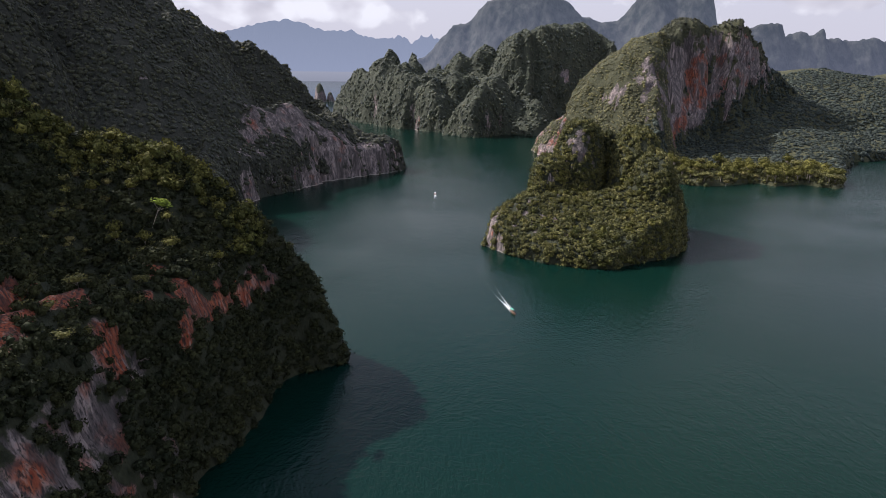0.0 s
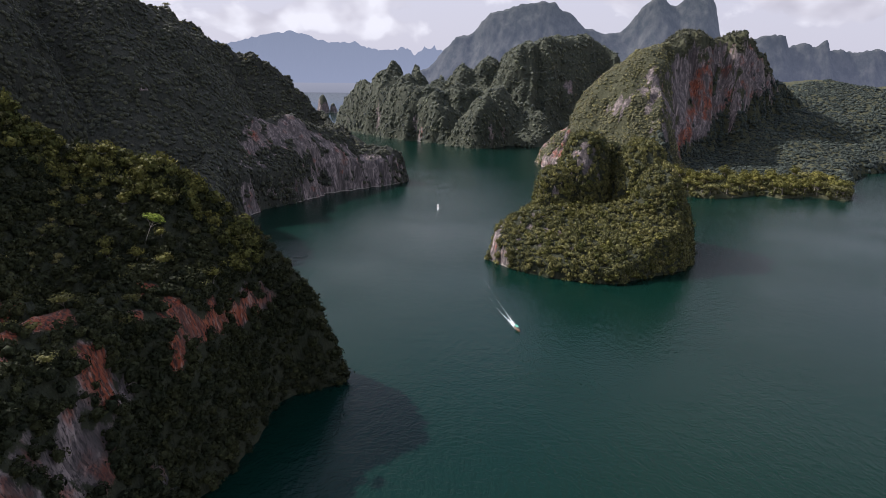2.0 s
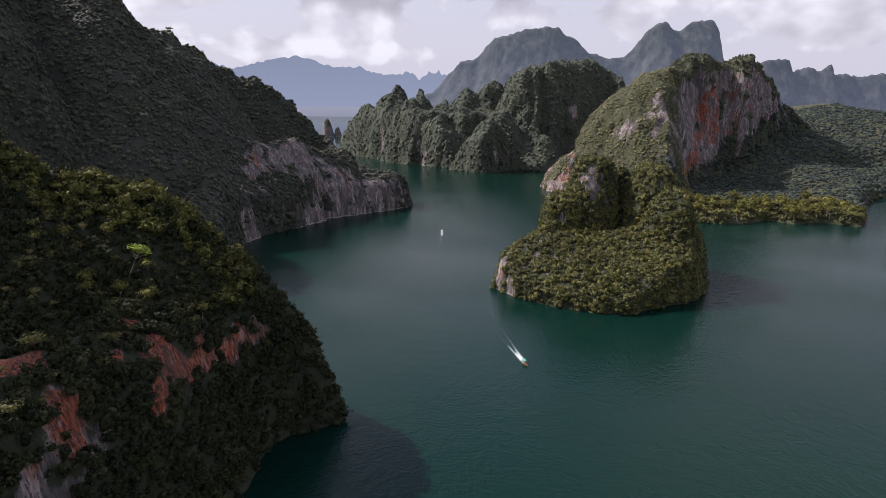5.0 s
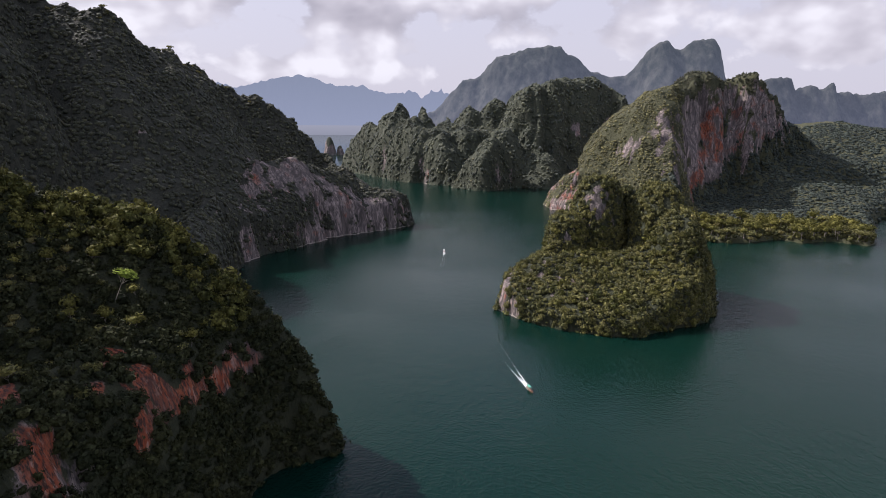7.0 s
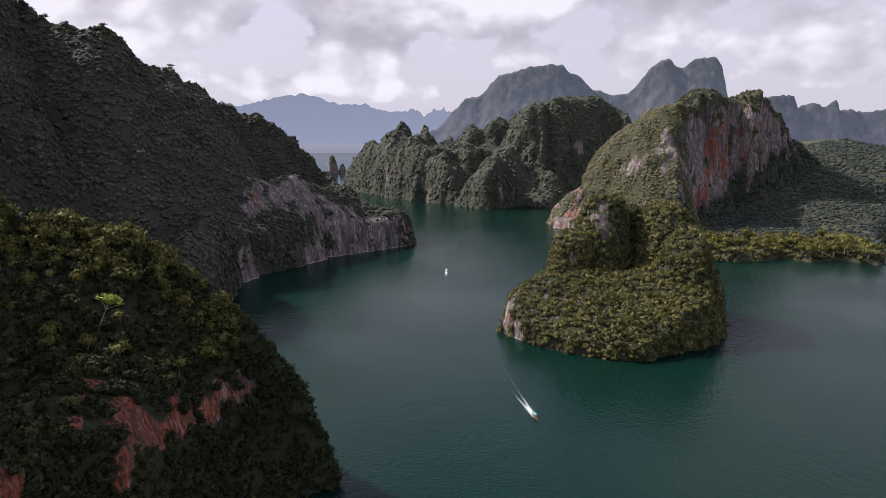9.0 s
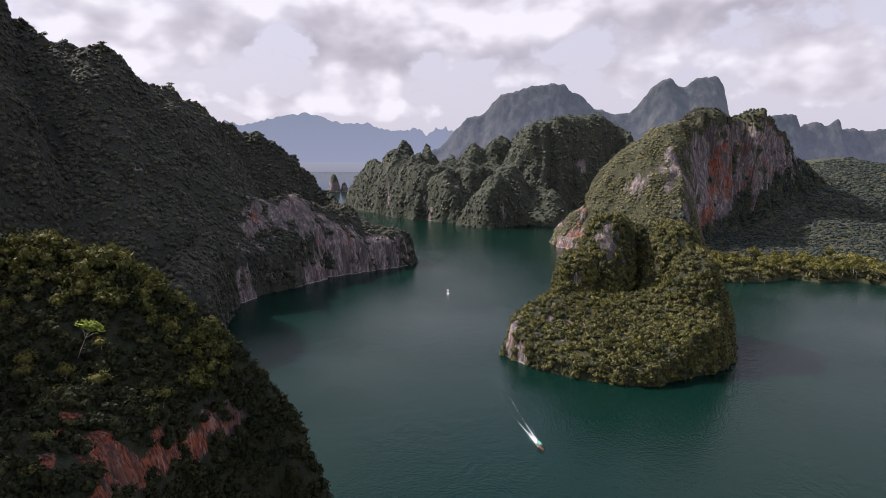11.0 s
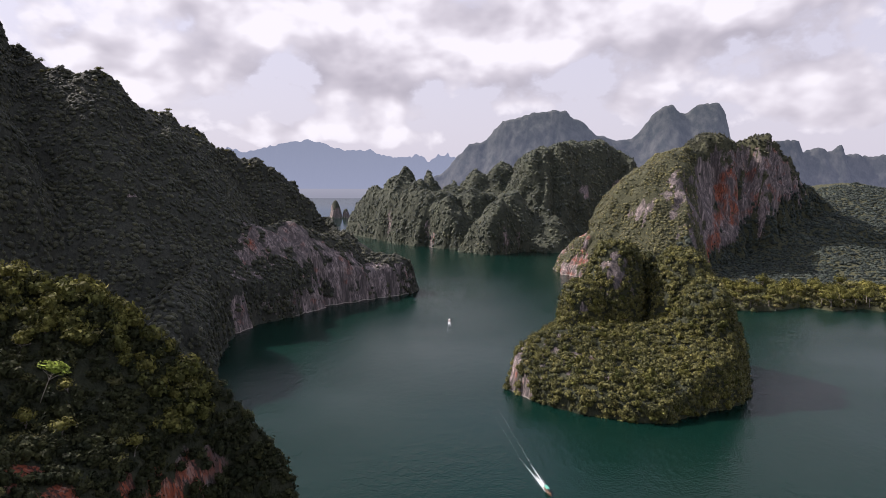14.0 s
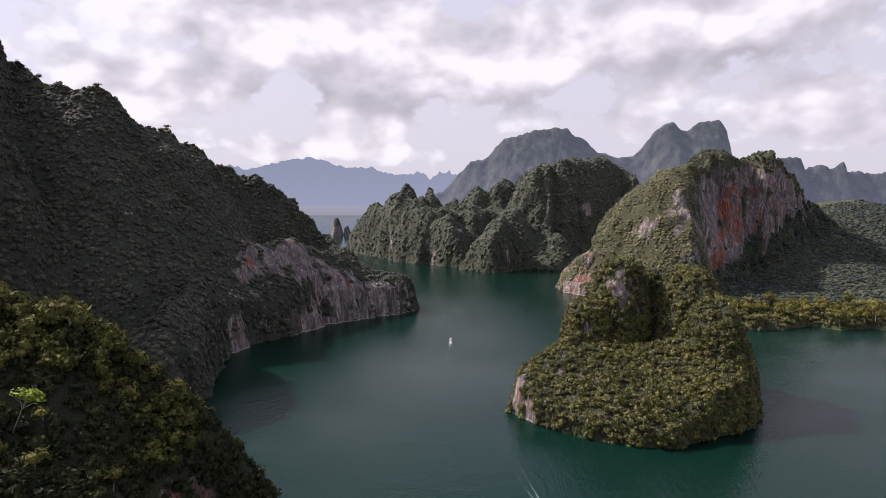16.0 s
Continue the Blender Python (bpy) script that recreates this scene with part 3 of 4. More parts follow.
# ---- left mountain ----
LEFT_SHORE = [(-73, 931), (-100, 898), (-140, 870), (-174, 825), (-199, 763), (-218, 724), (-237, 698), (-228, 655), (-214, 614), (-199, 561), (-215, 505),
              (-270, 420), (-400, 340), (-1000, 340), (-1200, 900), (-1200, 1500), (-500, 1400), (-240, 1150), (-175, 1060), (-120, 985), (-85, 955)]
LEFT_CREST = [(-166, 940, 78), (-193, 960, 83), (-223, 990, 98), (-238, 1000, 122), (-257, 1000, 143), (-273, 1000, 155), (-289, 1000, 164), (-305, 1000, 171), (-329, 1000, 173), (-349, 990, 183), (-372, 980, 189),
              (-370, 940, 208), (-370, 900, 210), (-372, 860, 220), (-375, 808, 225), (-392, 790, 246), (-406, 777, 260), (-445, 775, 267), (-467, 775, 268), (-560, 790, 285)]
LEFT_POINT = [(-78, 936, 24), (-88, 934, 40), (-106, 930, 50), (-139, 922, 54), (-156, 930, 66), (-166, 940, 76)]


def left_height(x, y):
    d = inside_distance(x, y, LEFT_SHORE)
    dd = np.maximum(d, 0)
    lim = 1.35 * dd + 86 * (1 - np.exp(-dd / 20))
    top = np.maximum(roof(x, y, LEFT_CREST, 1.12), roof(x, y, LEFT_POINT, 0.5))
    cliff = roof(x, y, [(-262, 690, 60), (-256, 745, 72), (-248, 795, 98), (-220, 850, 98), (-172, 900, 74)], 0.9)
    front = roof(x, y, [(-235, 560, 62), (-255, 630, 66), (-262, 690, 72), (-330, 740, 110), (-420, 780, 160)], 0.9)
    # Unseen ridge left of view, added to cast shade on slope and bay.
    shade = roof(x, y, [(-430, 460, 180), (-446, 540, 240), (-460, 620, 325), (-525, 700, 405), (-565, 770, 415), (-650, 820, 415), (-745, 900, 420), (-880, 1060, 470)], 2.4)
    top = np.maximum(np.maximum(top, cliff), np.maximum(front, shade))
    top = np.maximum(top, roof(x, y, [(-516, 830, 286), (-532, 830, 300), (-546, 830, 305), (-640, 840, 330)], 2.5))
    top = top + (13 * domes(x, y, 46, 161) + 6 * domes(x, y, 21, 163) - 11) * np.clip((top - 110) / 60, 0, 1) * np.clip((d - 40) / 40, 0, 1)
    return np.where(d > 0, softmin(lim, top, 8), d * 1.5)


LEFT_ZONES = [
    (-312, 690, 61, 9, 6, 3, 0.2), (-246, 665, 54, 3, 4, 5, 0.1), (-262, 852, 127, 12, 7, 4, 0.15), (-248, 854, 118, 6, 6, 4, 0.1), (-278, 856, 139, 6, 6, 4, 0.1), (-392, 859, 210, 9, 8, 4, 0.3),
    (-508, 815, 220, 12, 12, 10, 0.45), (-484, 819, 214, 8, 10, 7, 0.4), (-530, 812, 226, 7, 10, 6, 0.4), (-330, 700, 130, 4, 6, 3, 0.1), (-300, 760, 150, 4, 6, 4, 0.1), (-275, 640, 60, 4, 4, 4, 0.1),
]
LEFT_CLIFF = [(728, 50), (740, 66), (766, 82), (806, 93), (856, 98), (858, 68), (884, 46), (905, 40), (926, 22), (926, -4), (768, -4), (788, 26), (824, 42), (806, 62), (768, 55)]
LEFT_FOOT = [(688, -4), (698, 34), (719, 33), (724, 18), (710, -4)]


def left_bare(x, y, z):
    """The fluted cliff above the waterline, tallest in its middle, with a green pocket under it."""
    d = inside_distance(x, y, LEFT_SHORE)
    w = np.maximum(patch(y, z, LEFT_CLIFF, 24.0), patch(y, z, LEFT_FOOT, 16.0)) * np.clip((90 - d) / 20, 0, 1)
    return w * 0.9, 0.14 + 0.16 * vnoise(x / 30, y / 30, z / 20, 93)


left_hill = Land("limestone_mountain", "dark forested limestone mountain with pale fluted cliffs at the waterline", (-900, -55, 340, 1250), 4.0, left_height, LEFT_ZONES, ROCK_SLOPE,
                 relief=6.0, flute=6.0, steep=(4.2, 6.5), seed=8, category="mountain", bare=left_bare, grain=11.0)

# ---- island ----
ISLAND_SHORE = [(24, 536), (32, 520), (44, 508), (68, 491), (96, 479), (115, 476), (143, 490), (173, 515), (191, 539), (201, 566), (200, 600), (176, 636), (130, 652), (80, 640), (50, 608), (33, 570)]


def island_height(x, y):
    d = inside_distance(x, y, ISLAND_SHORE)
    dd = np.maximum(d, 0)
    lim = 30 * (1 - np.exp(-dd / 6)) + 2.0 * dd
    body = roof(x, y, [(42, 547, 27), (60, 556, 38), (90, 562, 42), (118, 564, 40), (150, 560, 48)], 0.36)
    body = np.maximum(body, roof(x, y, [(44, 550, 22), (60, 562, 36), (74, 578, 54)], 0.8))
    tower = np.maximum(knob(x, y, 110, 606, 98, 27, 30, 4.5), knob(x, y, 107, 600, 90, 26, 29, 4.0))
    tower = np.maximum(tower, knob(x, y, 138, 618, 88, 20, 20, 3.5))
    shoulder = knob(x, y, 82, 588, 70, 22, 26, 3.8)
    lobe = np.maximum(knob(x, y, 164, 598, 93, 36, 42, 4.2), knob(x, y, 170, 562, 76, 35, 50, 2.8))
    top = np.maximum(np.maximum(body, tower), np.maximum(shoulder, lobe))
    return np.where(d > 0, softmin(lim, top, 5), d * 1.5)


ISLAND_ZONES = [(26, 538, 10, 6, 7, 12, 0.35), (36, 522, 5, 7, 8, 6, 0.3), (52, 535, 34, 2, 3, 5, 0.2), (122, 582, 72, 4, 5, 12, 0.1)]
def island_bare(x, y, z):
    """Grey scrubby rock on the weather side of the island and on its tower."""
    side = np.clip((88 - x) / 22, 0, 1) * np.clip((z - 12) / 10, 0, 1) * np.clip((70 - z) / 15, 0, 1) * (y < 575)
    tower = np.clip(1.2 - np.abs(x - 112) / 24, 0, 1) * np.clip((z - 55) / 12, 0, 1) * np.clip((98 - z) / 6, 0, 1) * (y < 592)
    return np.maximum(side * 0.2, tower * 0.42), 0.2 + 0.0 * x


island = Land("limestone_island", "tree covered karst island with a cleft between two summits", (10, 215, 460, 665), 1.5, island_height, ISLAND_ZONES, ROCK,
              relief=2.5, flute=2.0, steep=(9.0, 16.0), seed=15, category="island", bare=island_bare, grain=5.0)

# ---- right mountain ----
RIGHT_SHORE = [(127, 1171), (135, 1105), (190, 1040), (255, 960), (268, 845), (300, 832), (335, 833), (380, 858), (400, 832), (440, 850), (476, 820), (500, 860), (560, 965), (624, 1052),
               (679, 1080), (800, 1090), (1100, 1180), (1600, 1300), (2000, 1700), (1900, 2300), (600, 2200), (430, 1500), (280, 1340), (160, 1235)]
RIGHT_CREST = [(345, 1225, 190), (368, 1260, 199), (387, 1283, 219), (401, 1286, 223), (416, 1290, 221), (431, 1290, 212), (441, 1290, 206), (460, 1292, 210), (475, 1295, 216), (494, 1300, 226), (509, 1302, 214),
               (519, 1305, 211), (524, 1308, 192), (545, 1312, 182), (551, 1316, 172), (562, 1322, 156), (574, 1330, 140), (605, 1350, 132), (730, 1500, 136)]


def right_height(x, y):
    d = inside_distance(x, y, RIGHT_SHORE)
    dd = np.maximum(d, 0)
    lim = 14 * (1 - np.exp(-dd / 6)) + np.where(x < 300, 1.6, 1.6 - np.clip((x - 300) / 60, 0, 1) * 1.35) * dd
    flank = np.interp(x, [125, 139, 156, 184, 190, 203, 221, 236, 256, 280, 296, 345, 402], [4, 33, 45, 57, 80, 102, 129, 143, 156, 169, 182, 190, 219])
    flank = flank - 1.25 * np.maximum(0, np.interp(x, [130, 200, 300, 330], [1130, 1100, 1106, 1104]) - y) - 0.9 * np.maximum(0, y - np.interp(x, [130, 220, 345, 402], [1165, 1160, 1235, 1290]))
    flank = flank - 2.6 * np.maximum(0, x - np.interp(y, [1070, 1110, 1160, 1283], [298, 314, 338, 405]))
    flank = flank + (13 * domes(x, y, 34, 171) + 6 * domes(x, y, 15, 173) - 9) * np.clip((flank - 30) / 30, 0, 1)
    edge = np.interp(x, [330, 350, 402, 500, 560, 620], [1150, 1172, 1222, 1252, 1276, 1305]) + 20 * fbm(x / 30, 0 * x, 0, 2, 83) + 9 * fbm(x / 11, 0 * x, 0, 2, 87)
    top_z = np.interp(x, [p[0] for p in RIGHT_CREST], [p[2] for p in RIGHT_CREST])
    wall = top_z - 2.7 * np.maximum(0, edge - y) - 0.7 * np.maximum(0, y - edge - 50) - 2.6 * np.maximum(0, 345 - x) - 1.2 * np.maximum(0, x - 600)
    crest = np.maximum(flank, wall)
    slope = roof(x, y, [(330, 1150, 10), (430, 1180, 24), (500, 1200, 58), (600, 1260, 84), (760, 1500, 142), (950, 1600, 118), (1500, 1900, 170)], 0.16, 30)
    top = np.maximum(np.maximum(crest, slope), 5 + 0.05 * (y - 850))
    lift = np.clip(top - 60, 0, 400) * np.clip((x - 290) / 20, 0, 1) * 2.0 * np.clip((y - 1020) / 60, 0, 1)
    return np.where(d > 0, softmin(lim + lift, top, 8), d * 1.5)


RIGHT_ZONES = [
    (255, 1125, 112, 8, 12, 7, 0.35), (270, 1130, 124, 8, 12, 7, 0.35), (288, 1140, 138, 8, 12, 8, 0.35), (236, 1110, 96, 7, 12, 6, 0.4), (222, 1120, 118, 5, 8, 4, 0.3),
    (410, 1200, 60, 18, 22, 9, 0.4),
]


def right_bare(x, y, z):
    """Red wall under the summits, grey buttress beside it, pale bands on the foot of the ridge."""
    wall = np.clip((x - 322) / 12, 0, 1) * np.clip((585 - x) / 20, 0, 1) * np.clip((z - np.interp(x, [320, 350, 420, 445, 480, 560], [22, 30, 40, 66, 92, 118])) / 12, 0, 1)
    wall = wall * np.clip((np.interp(x, [320, 350, 402, 430, 500, 560], [168, 180, 206, 200, 212, 160]) - z) / 8, 0, 1)
    butt = np.clip(1.25 - np.abs(x - 300) / 28, 0, 1) * np.clip((z - 40) / 20, 0, 1) * np.clip((165 - z) / 20, 0, 1)
    foot = np.clip((200 - x) / 20, 0, 1) * np.clip((64 - z) / 12, 0, 1) * 0.8
    left = np.interp(z, [34, 66, 120, 150, 175], [326, 344, 376, 394, 404])
    right = np.interp(z, [34, 60, 75, 175], [356, 388, 438, 444])
    red = np.clip((x - left) / 8, 0, 1) * np.clip((right - x) / 8, 0, 1) * (0.80 - 0.55 * np.clip(vnoise(x / 9, y / 9, z / 60, 95), 0, 1)) + 0.30 * (x > 446) + 0.42 * (x < 230)
    pale = np.clip(1 - np.abs(z - (96 + (x - 236) * 0.75)) / 19, 0, 1) * np.clip((x - 222) / 8, 0, 1) * np.clip((306 - x) / 8, 0, 1) * (y < 1165)
    return np.maximum(np.maximum(wall * 0.9, butt * 0.70), np.maximum(foot * 0.5, pale * 0.70)), np.clip(red, 0.1, 0.95)


right_hill = Land("limestone_mountain", "tall limestone mountain with red cliff face and forested foot slopes", (90, 1500, 800, 1900), 5.0, right_height, RIGHT_ZONES, ROCK_RIDGE,
                  relief=6.0, flute=8.0, steep=(3.6, 5.6), seed=21, category="mountain", bare=right_bare, grain=10.0)

# ---- middle hills ----
MIDDLE_SHORE = [(-353, 1852), (-283, 1718), (-236, 1644), (-177, 1551), (-94, 1482), (-46, 1442), (-38, 1410), (15, 1361), (50, 1363), (84, 1405), (122, 1420), (174, 1390), (230, 1465), (420, 1600), (600, 2100), (200, 2300), (-300, 2150)]
# karst cones across the lake: x, y, top, half widths, steepness
MIDDLE_KNOBS = [(-176, 1680, 174, 44, 52, 2.6), (-112, 1690, 170, 34, 46, 2.5), (-214, 1690, 154, 60, 62, 2.6), (-262, 1750, 126, 60, 70, 2.6), (-306, 1800, 104, 52, 66, 2.6), (-140, 1610, 140, 64, 60, 2.5),
                (-72, 1512, 110, 52, 54, 2.6), (-160, 1550, 98, 50, 48, 2.4), (-110, 1570, 122, 52, 54, 2.4), (45, 1402, 100, 48, 44, 2.6), (-56, 1640, 140, 62, 70, 2.4), (0, 1700, 166, 62, 74, 2.4), (58, 1720, 192, 62, 84, 2.6),
                (-16, 1585, 124, 52, 60, 2.4), (72, 1505, 122, 48, 56, 2.4), (100, 1610, 156, 56, 66, 2.4), (150, 1480, 72, 42, 50, 2.4)]


def middle_height(x, y):
    d = inside_distance(x, y, MIDDLE_SHORE)
    dd = np.maximum(d, 0)
    lim = 36 * (1 - np.exp(-dd / 8)) + 2.9 * dd
    top = roof(x, y, [(-300, 1780, 48), (-150, 1660, 92), (60, 1690, 100), (300, 1750, 130)], 0.5)
    for cx, cy, z, rx, ry, p in MIDDLE_KNOBS:
        wide = 1.6 if p < 2.9 else 1.2
        top = softmax(top, knob(x, y, cx, cy, z, rx * wide, ry * wide, 1.45 if p < 2.9 else p - 0.8), 24)
    edge = 1610 + 34 * fbm(x / 45, 0 * x, 0, 3, 141) + 0.25 * (x - 200)
    wall = np.interp(x, [70, 100, 128, 150, 160, 166, 190, 212, 240, 275, 292, 327, 350, 390, 450], [110, 180, 210, 214, 214, 206, 224, 232, 224, 230, 232, 209, 194, 150, 60])
    wall = wall - 2.1 * np.maximum(0, edge - y) - 0.8 * np.maximum(0, y - 1770)
    top = softmax(top, wall, 16)
    top = top + (22 * domes(x, y, 44, 151) + 12 * domes(x + 9, y, 19, 157) - 26) * np.clip(top / 60, 0, 1)
    return np.where(d > 0, softmin(lim, top, 10), d * 1.5)


MIDDLE_ZONES = [(160, 1795, 190, 10, 12, 26, 0.3), (-100, 1490, 14, 14, 10, 12, 0.5), (240, 1560, 120, 18, 20, 14, 0.2), (330, 1620, 130, 14, 20, 14, 0.3), (-230, 1650, 14, 10, 10, 8, 0.3)]
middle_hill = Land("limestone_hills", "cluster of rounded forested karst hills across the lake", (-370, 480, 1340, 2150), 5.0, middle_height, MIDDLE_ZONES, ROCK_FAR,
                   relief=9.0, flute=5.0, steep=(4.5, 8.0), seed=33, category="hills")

def islet_height(x, y):
    return np.maximum(knob(x, y, -524, 2512, 66, 26, 22, 2.2, base=-20), np.maximum(knob(x, y, -486, 2516, 36, 16, 16, 2.4, base=-20), -8))


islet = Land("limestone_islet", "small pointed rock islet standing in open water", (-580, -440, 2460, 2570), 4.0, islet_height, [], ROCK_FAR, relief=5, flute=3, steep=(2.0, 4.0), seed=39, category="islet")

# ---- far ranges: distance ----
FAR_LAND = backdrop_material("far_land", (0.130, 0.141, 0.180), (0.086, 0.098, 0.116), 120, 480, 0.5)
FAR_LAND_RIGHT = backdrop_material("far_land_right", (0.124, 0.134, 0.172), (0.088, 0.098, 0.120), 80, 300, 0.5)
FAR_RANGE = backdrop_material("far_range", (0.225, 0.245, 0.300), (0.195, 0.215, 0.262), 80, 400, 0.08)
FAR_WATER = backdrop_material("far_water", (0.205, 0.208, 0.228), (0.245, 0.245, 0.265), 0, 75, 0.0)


FAR_CREST = [(-260, 3500, 150), (-168, 3500, 180), (-125, 3500, 250), (-40, 3500, 328), (15, 3500, 334), (45, 3500, 335), (70, 3500, 385), (118, 3500, 440), (200, 3500, 458), (288, 3500, 487), (370, 3500, 497),
             (458, 3500, 495), (488, 3500, 445), (530, 3500, 452), (570, 3500, 405), (600, 3500, 366), (640, 3500, 368), (691, 3500, 350), (776, 3500, 351), (830, 3500, 395), (881, 3500, 472), (930, 3500, 510),
             (976, 3500, 525), (1005, 3500, 500), (1040, 3500, 470), (1080, 3500, 512), (1110, 3500, 526), (1170, 3500, 528), (1226, 3500, 524), (1245, 3500, 470), (1262, 3500, 330), (1400, 3500, 240)]


def far_height(x, y):
    return np.maximum(roof(x, y, rounded(FAR_CREST, 12.0, 1.0), 1.5, 5), 20.0)


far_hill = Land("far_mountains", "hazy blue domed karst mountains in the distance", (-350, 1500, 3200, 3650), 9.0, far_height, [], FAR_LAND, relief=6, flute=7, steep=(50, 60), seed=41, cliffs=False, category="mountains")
tagged(far_hill.ob, kind="structure")


FAR_RIGHT_CREST = [(1080, 2800, 200), (1150, 2800, 290), (1185, 2800, 303), (1215, 2800, 306), (1262, 2800, 311), (1272, 2800, 300), (1286, 2800, 250), (1305, 2800, 268), (1340, 2800, 280), (1370, 2800, 283),
                   (1390, 2800, 258), (1415, 2800, 272), (1438, 2800, 298), (1448, 2800, 290), (1456, 2800, 242), (1500, 2800, 252), (1530, 2800, 240), (1600, 2800, 250), (1640, 2800, 255), (1720, 2800, 240), (2050, 2800, 230)]


def far_right_height(x, y):
    return np.maximum(roof(x, y, rounded(FAR_RIGHT_CREST, 7.0, 0.7), 1.6, 4), 10.0)


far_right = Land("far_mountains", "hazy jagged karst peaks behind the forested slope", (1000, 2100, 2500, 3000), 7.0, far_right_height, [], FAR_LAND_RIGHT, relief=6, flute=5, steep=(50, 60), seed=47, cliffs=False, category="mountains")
tagged(far_right.ob, kind="structure")

RANGE_LINE = [(-2600, 250), (-1880, 290), (-1820, 362), (-1770, 352), (-1715, 316), (-1674, 325), (-1528, 372), (-1240, 418), (-1100, 385), (-1038, 365), (-917, 327), (-796, 342), (-700, 300), (-635, 296), (-513, 307), (-430, 280), (-352, 268), (-232, 308), (-150, 268), (200, 280)]


def build_range():
    xs = np.arange(-2600, 200, 12.0)
    crest = np.interp(xs, [p[0] for p in RANGE_LINE], [p[1] for p in RANGE_LINE])
    crest = crest + (30 + 34 * np.clip((xs + 1000) / 400, 0, 1)) * (0.5 - np.abs(fbm(xs / 62, 0 * xs, 0, 3, 71))) + 10 * fbm(xs / 150, 0 * xs, 5, 3, 77)
    rows = 8
    v, f = [], []
    for j in range(rows):
        k = j / (rows - 1)
        y = 4780 + 60 * k + 25 * fbm(xs / 90, k * 3 + 0 * xs, 0, 3, 79)
        v.append(np.stack([xs, y, 70 + (crest - 70) * k], 1))
    n = len(xs)
    for j in range(rows - 1):
        i = np.arange(n - 1)
        f.append(np.stack([j * n + i, j * n + i + 1, (j + 1) * n + i + 1, (j + 1) * n + i], 1))
    v = np.concatenate(v)
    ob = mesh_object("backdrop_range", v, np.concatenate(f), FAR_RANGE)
    tagged(ob, "pale blue mountain range on the far horizon", "mountains", kind="structure")

    # Upright glowing panel stands in for the lake beyond the water sheet.
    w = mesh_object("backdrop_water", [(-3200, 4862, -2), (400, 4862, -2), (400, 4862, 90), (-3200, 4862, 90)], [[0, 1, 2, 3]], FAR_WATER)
    tagged(w, "pale upright glowing panel standing in for the distant lake surface", "lake", kind="structure")


build_range()

# ---- forests ----
CROWN_FINE = [crown_mesh(36, 0.25, 100 + i, lumps=7, full=0.78) for i in range(6)]
CROWN_NEAR = [crown_mesh(50, 0.21, 150 + i, lumps=8, full=0.74) for i in range(6)]
CROWN_MID = [crown_mesh(6, 0.32, 200 + i, lumps=5, full=0.95) for i in range(6)]
CROWN_FAR = [crown_mesh(5, 0.36, 300 + i, lumps=4, full=0.95) for i in range(5)]

forest("forest", "dense jungle covering the near hill, shade put into its leaf colour", near_hill.spots(5700, zone=lambda x, y, z: (x > -200) & (y > 110) & (y < 345), seed=1), CROWN_NEAR, LEAF_DARK, (1.6, 3.6), 1, tint=(0, 0.85), lean=0.15)
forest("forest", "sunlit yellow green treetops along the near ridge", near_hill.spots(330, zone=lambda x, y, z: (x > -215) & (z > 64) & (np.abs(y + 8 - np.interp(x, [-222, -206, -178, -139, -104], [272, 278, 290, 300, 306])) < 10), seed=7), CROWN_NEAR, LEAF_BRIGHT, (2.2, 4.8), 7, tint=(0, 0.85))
forest("forest", "olive green jungle trees covering the island", island.spots(6800, zmin=0.3, bare=0.45, seed=2), CROWN_FINE, LEAF, (1.5, 3.8), 2, sink=0.3, lean=0.2, hug=0.8)
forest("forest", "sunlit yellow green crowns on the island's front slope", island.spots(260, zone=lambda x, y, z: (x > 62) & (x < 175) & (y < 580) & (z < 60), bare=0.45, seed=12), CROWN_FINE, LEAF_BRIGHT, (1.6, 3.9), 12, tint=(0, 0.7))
forest("forest", "jungle on the mountain slopes, leaves toned for shade and haze", left_hill.spots(17500, zone=lambda x, y, z: np.where(x > -0.66 * y - 20, 1.0, 0.12) * (y < 1012) * np.where((y > 935) & (x > -160), 0.0, 1.0), seed=3), CROWN_MID, LEAF_SLOPE, (2.4, 5.0), 3, tint=(0, 0.8), sink=0.45, lean=0.10, tall=(0.9, 1.2), hug=0.5)
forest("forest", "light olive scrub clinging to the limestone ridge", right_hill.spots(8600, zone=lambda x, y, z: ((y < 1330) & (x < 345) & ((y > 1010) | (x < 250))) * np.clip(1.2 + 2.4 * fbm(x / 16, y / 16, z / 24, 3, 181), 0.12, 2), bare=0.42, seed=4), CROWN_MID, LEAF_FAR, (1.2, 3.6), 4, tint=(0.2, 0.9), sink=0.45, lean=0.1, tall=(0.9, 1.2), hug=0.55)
forest("forest", "stunted dark trees along the cliff top", right_hill.spots(1500, zone=lambda x, y, z: (y < 1400) & (x < 620) & (x > 345) & (z > 150), seed=9), CROWN_MID, LEAF_SLOPE, (1.2, 3.2), 9)
forest("forest", "forest on the foot slopes, its leaf colour darkened for shadow", right_hill.spots(12000, zone=lambda x, y, z: (y < 1480) & (z < 150) & (x < 900) & ((y > 925) | (x > 500)) & ((x >= 345) | ((y <= 1010) & (x >= 250))), seed=8), CROWN_MID, LEAF_SHADY, (2.2, 6.0), 8, tint=(0, 0.6), sink=0.45, lean=0.08, tall=(0.9, 1.3), hug=0.5)
forest("forest", "lush light green trees along the low shore", right_hill.spots(900, zone=lambda x, y, z: (x > 262) & (x < 505) & (y < 935), zmin=0.6, seed=6), CROWN_FINE, LEAF, (1.8, 6.4), 6, tint=(0.0, 0.65))
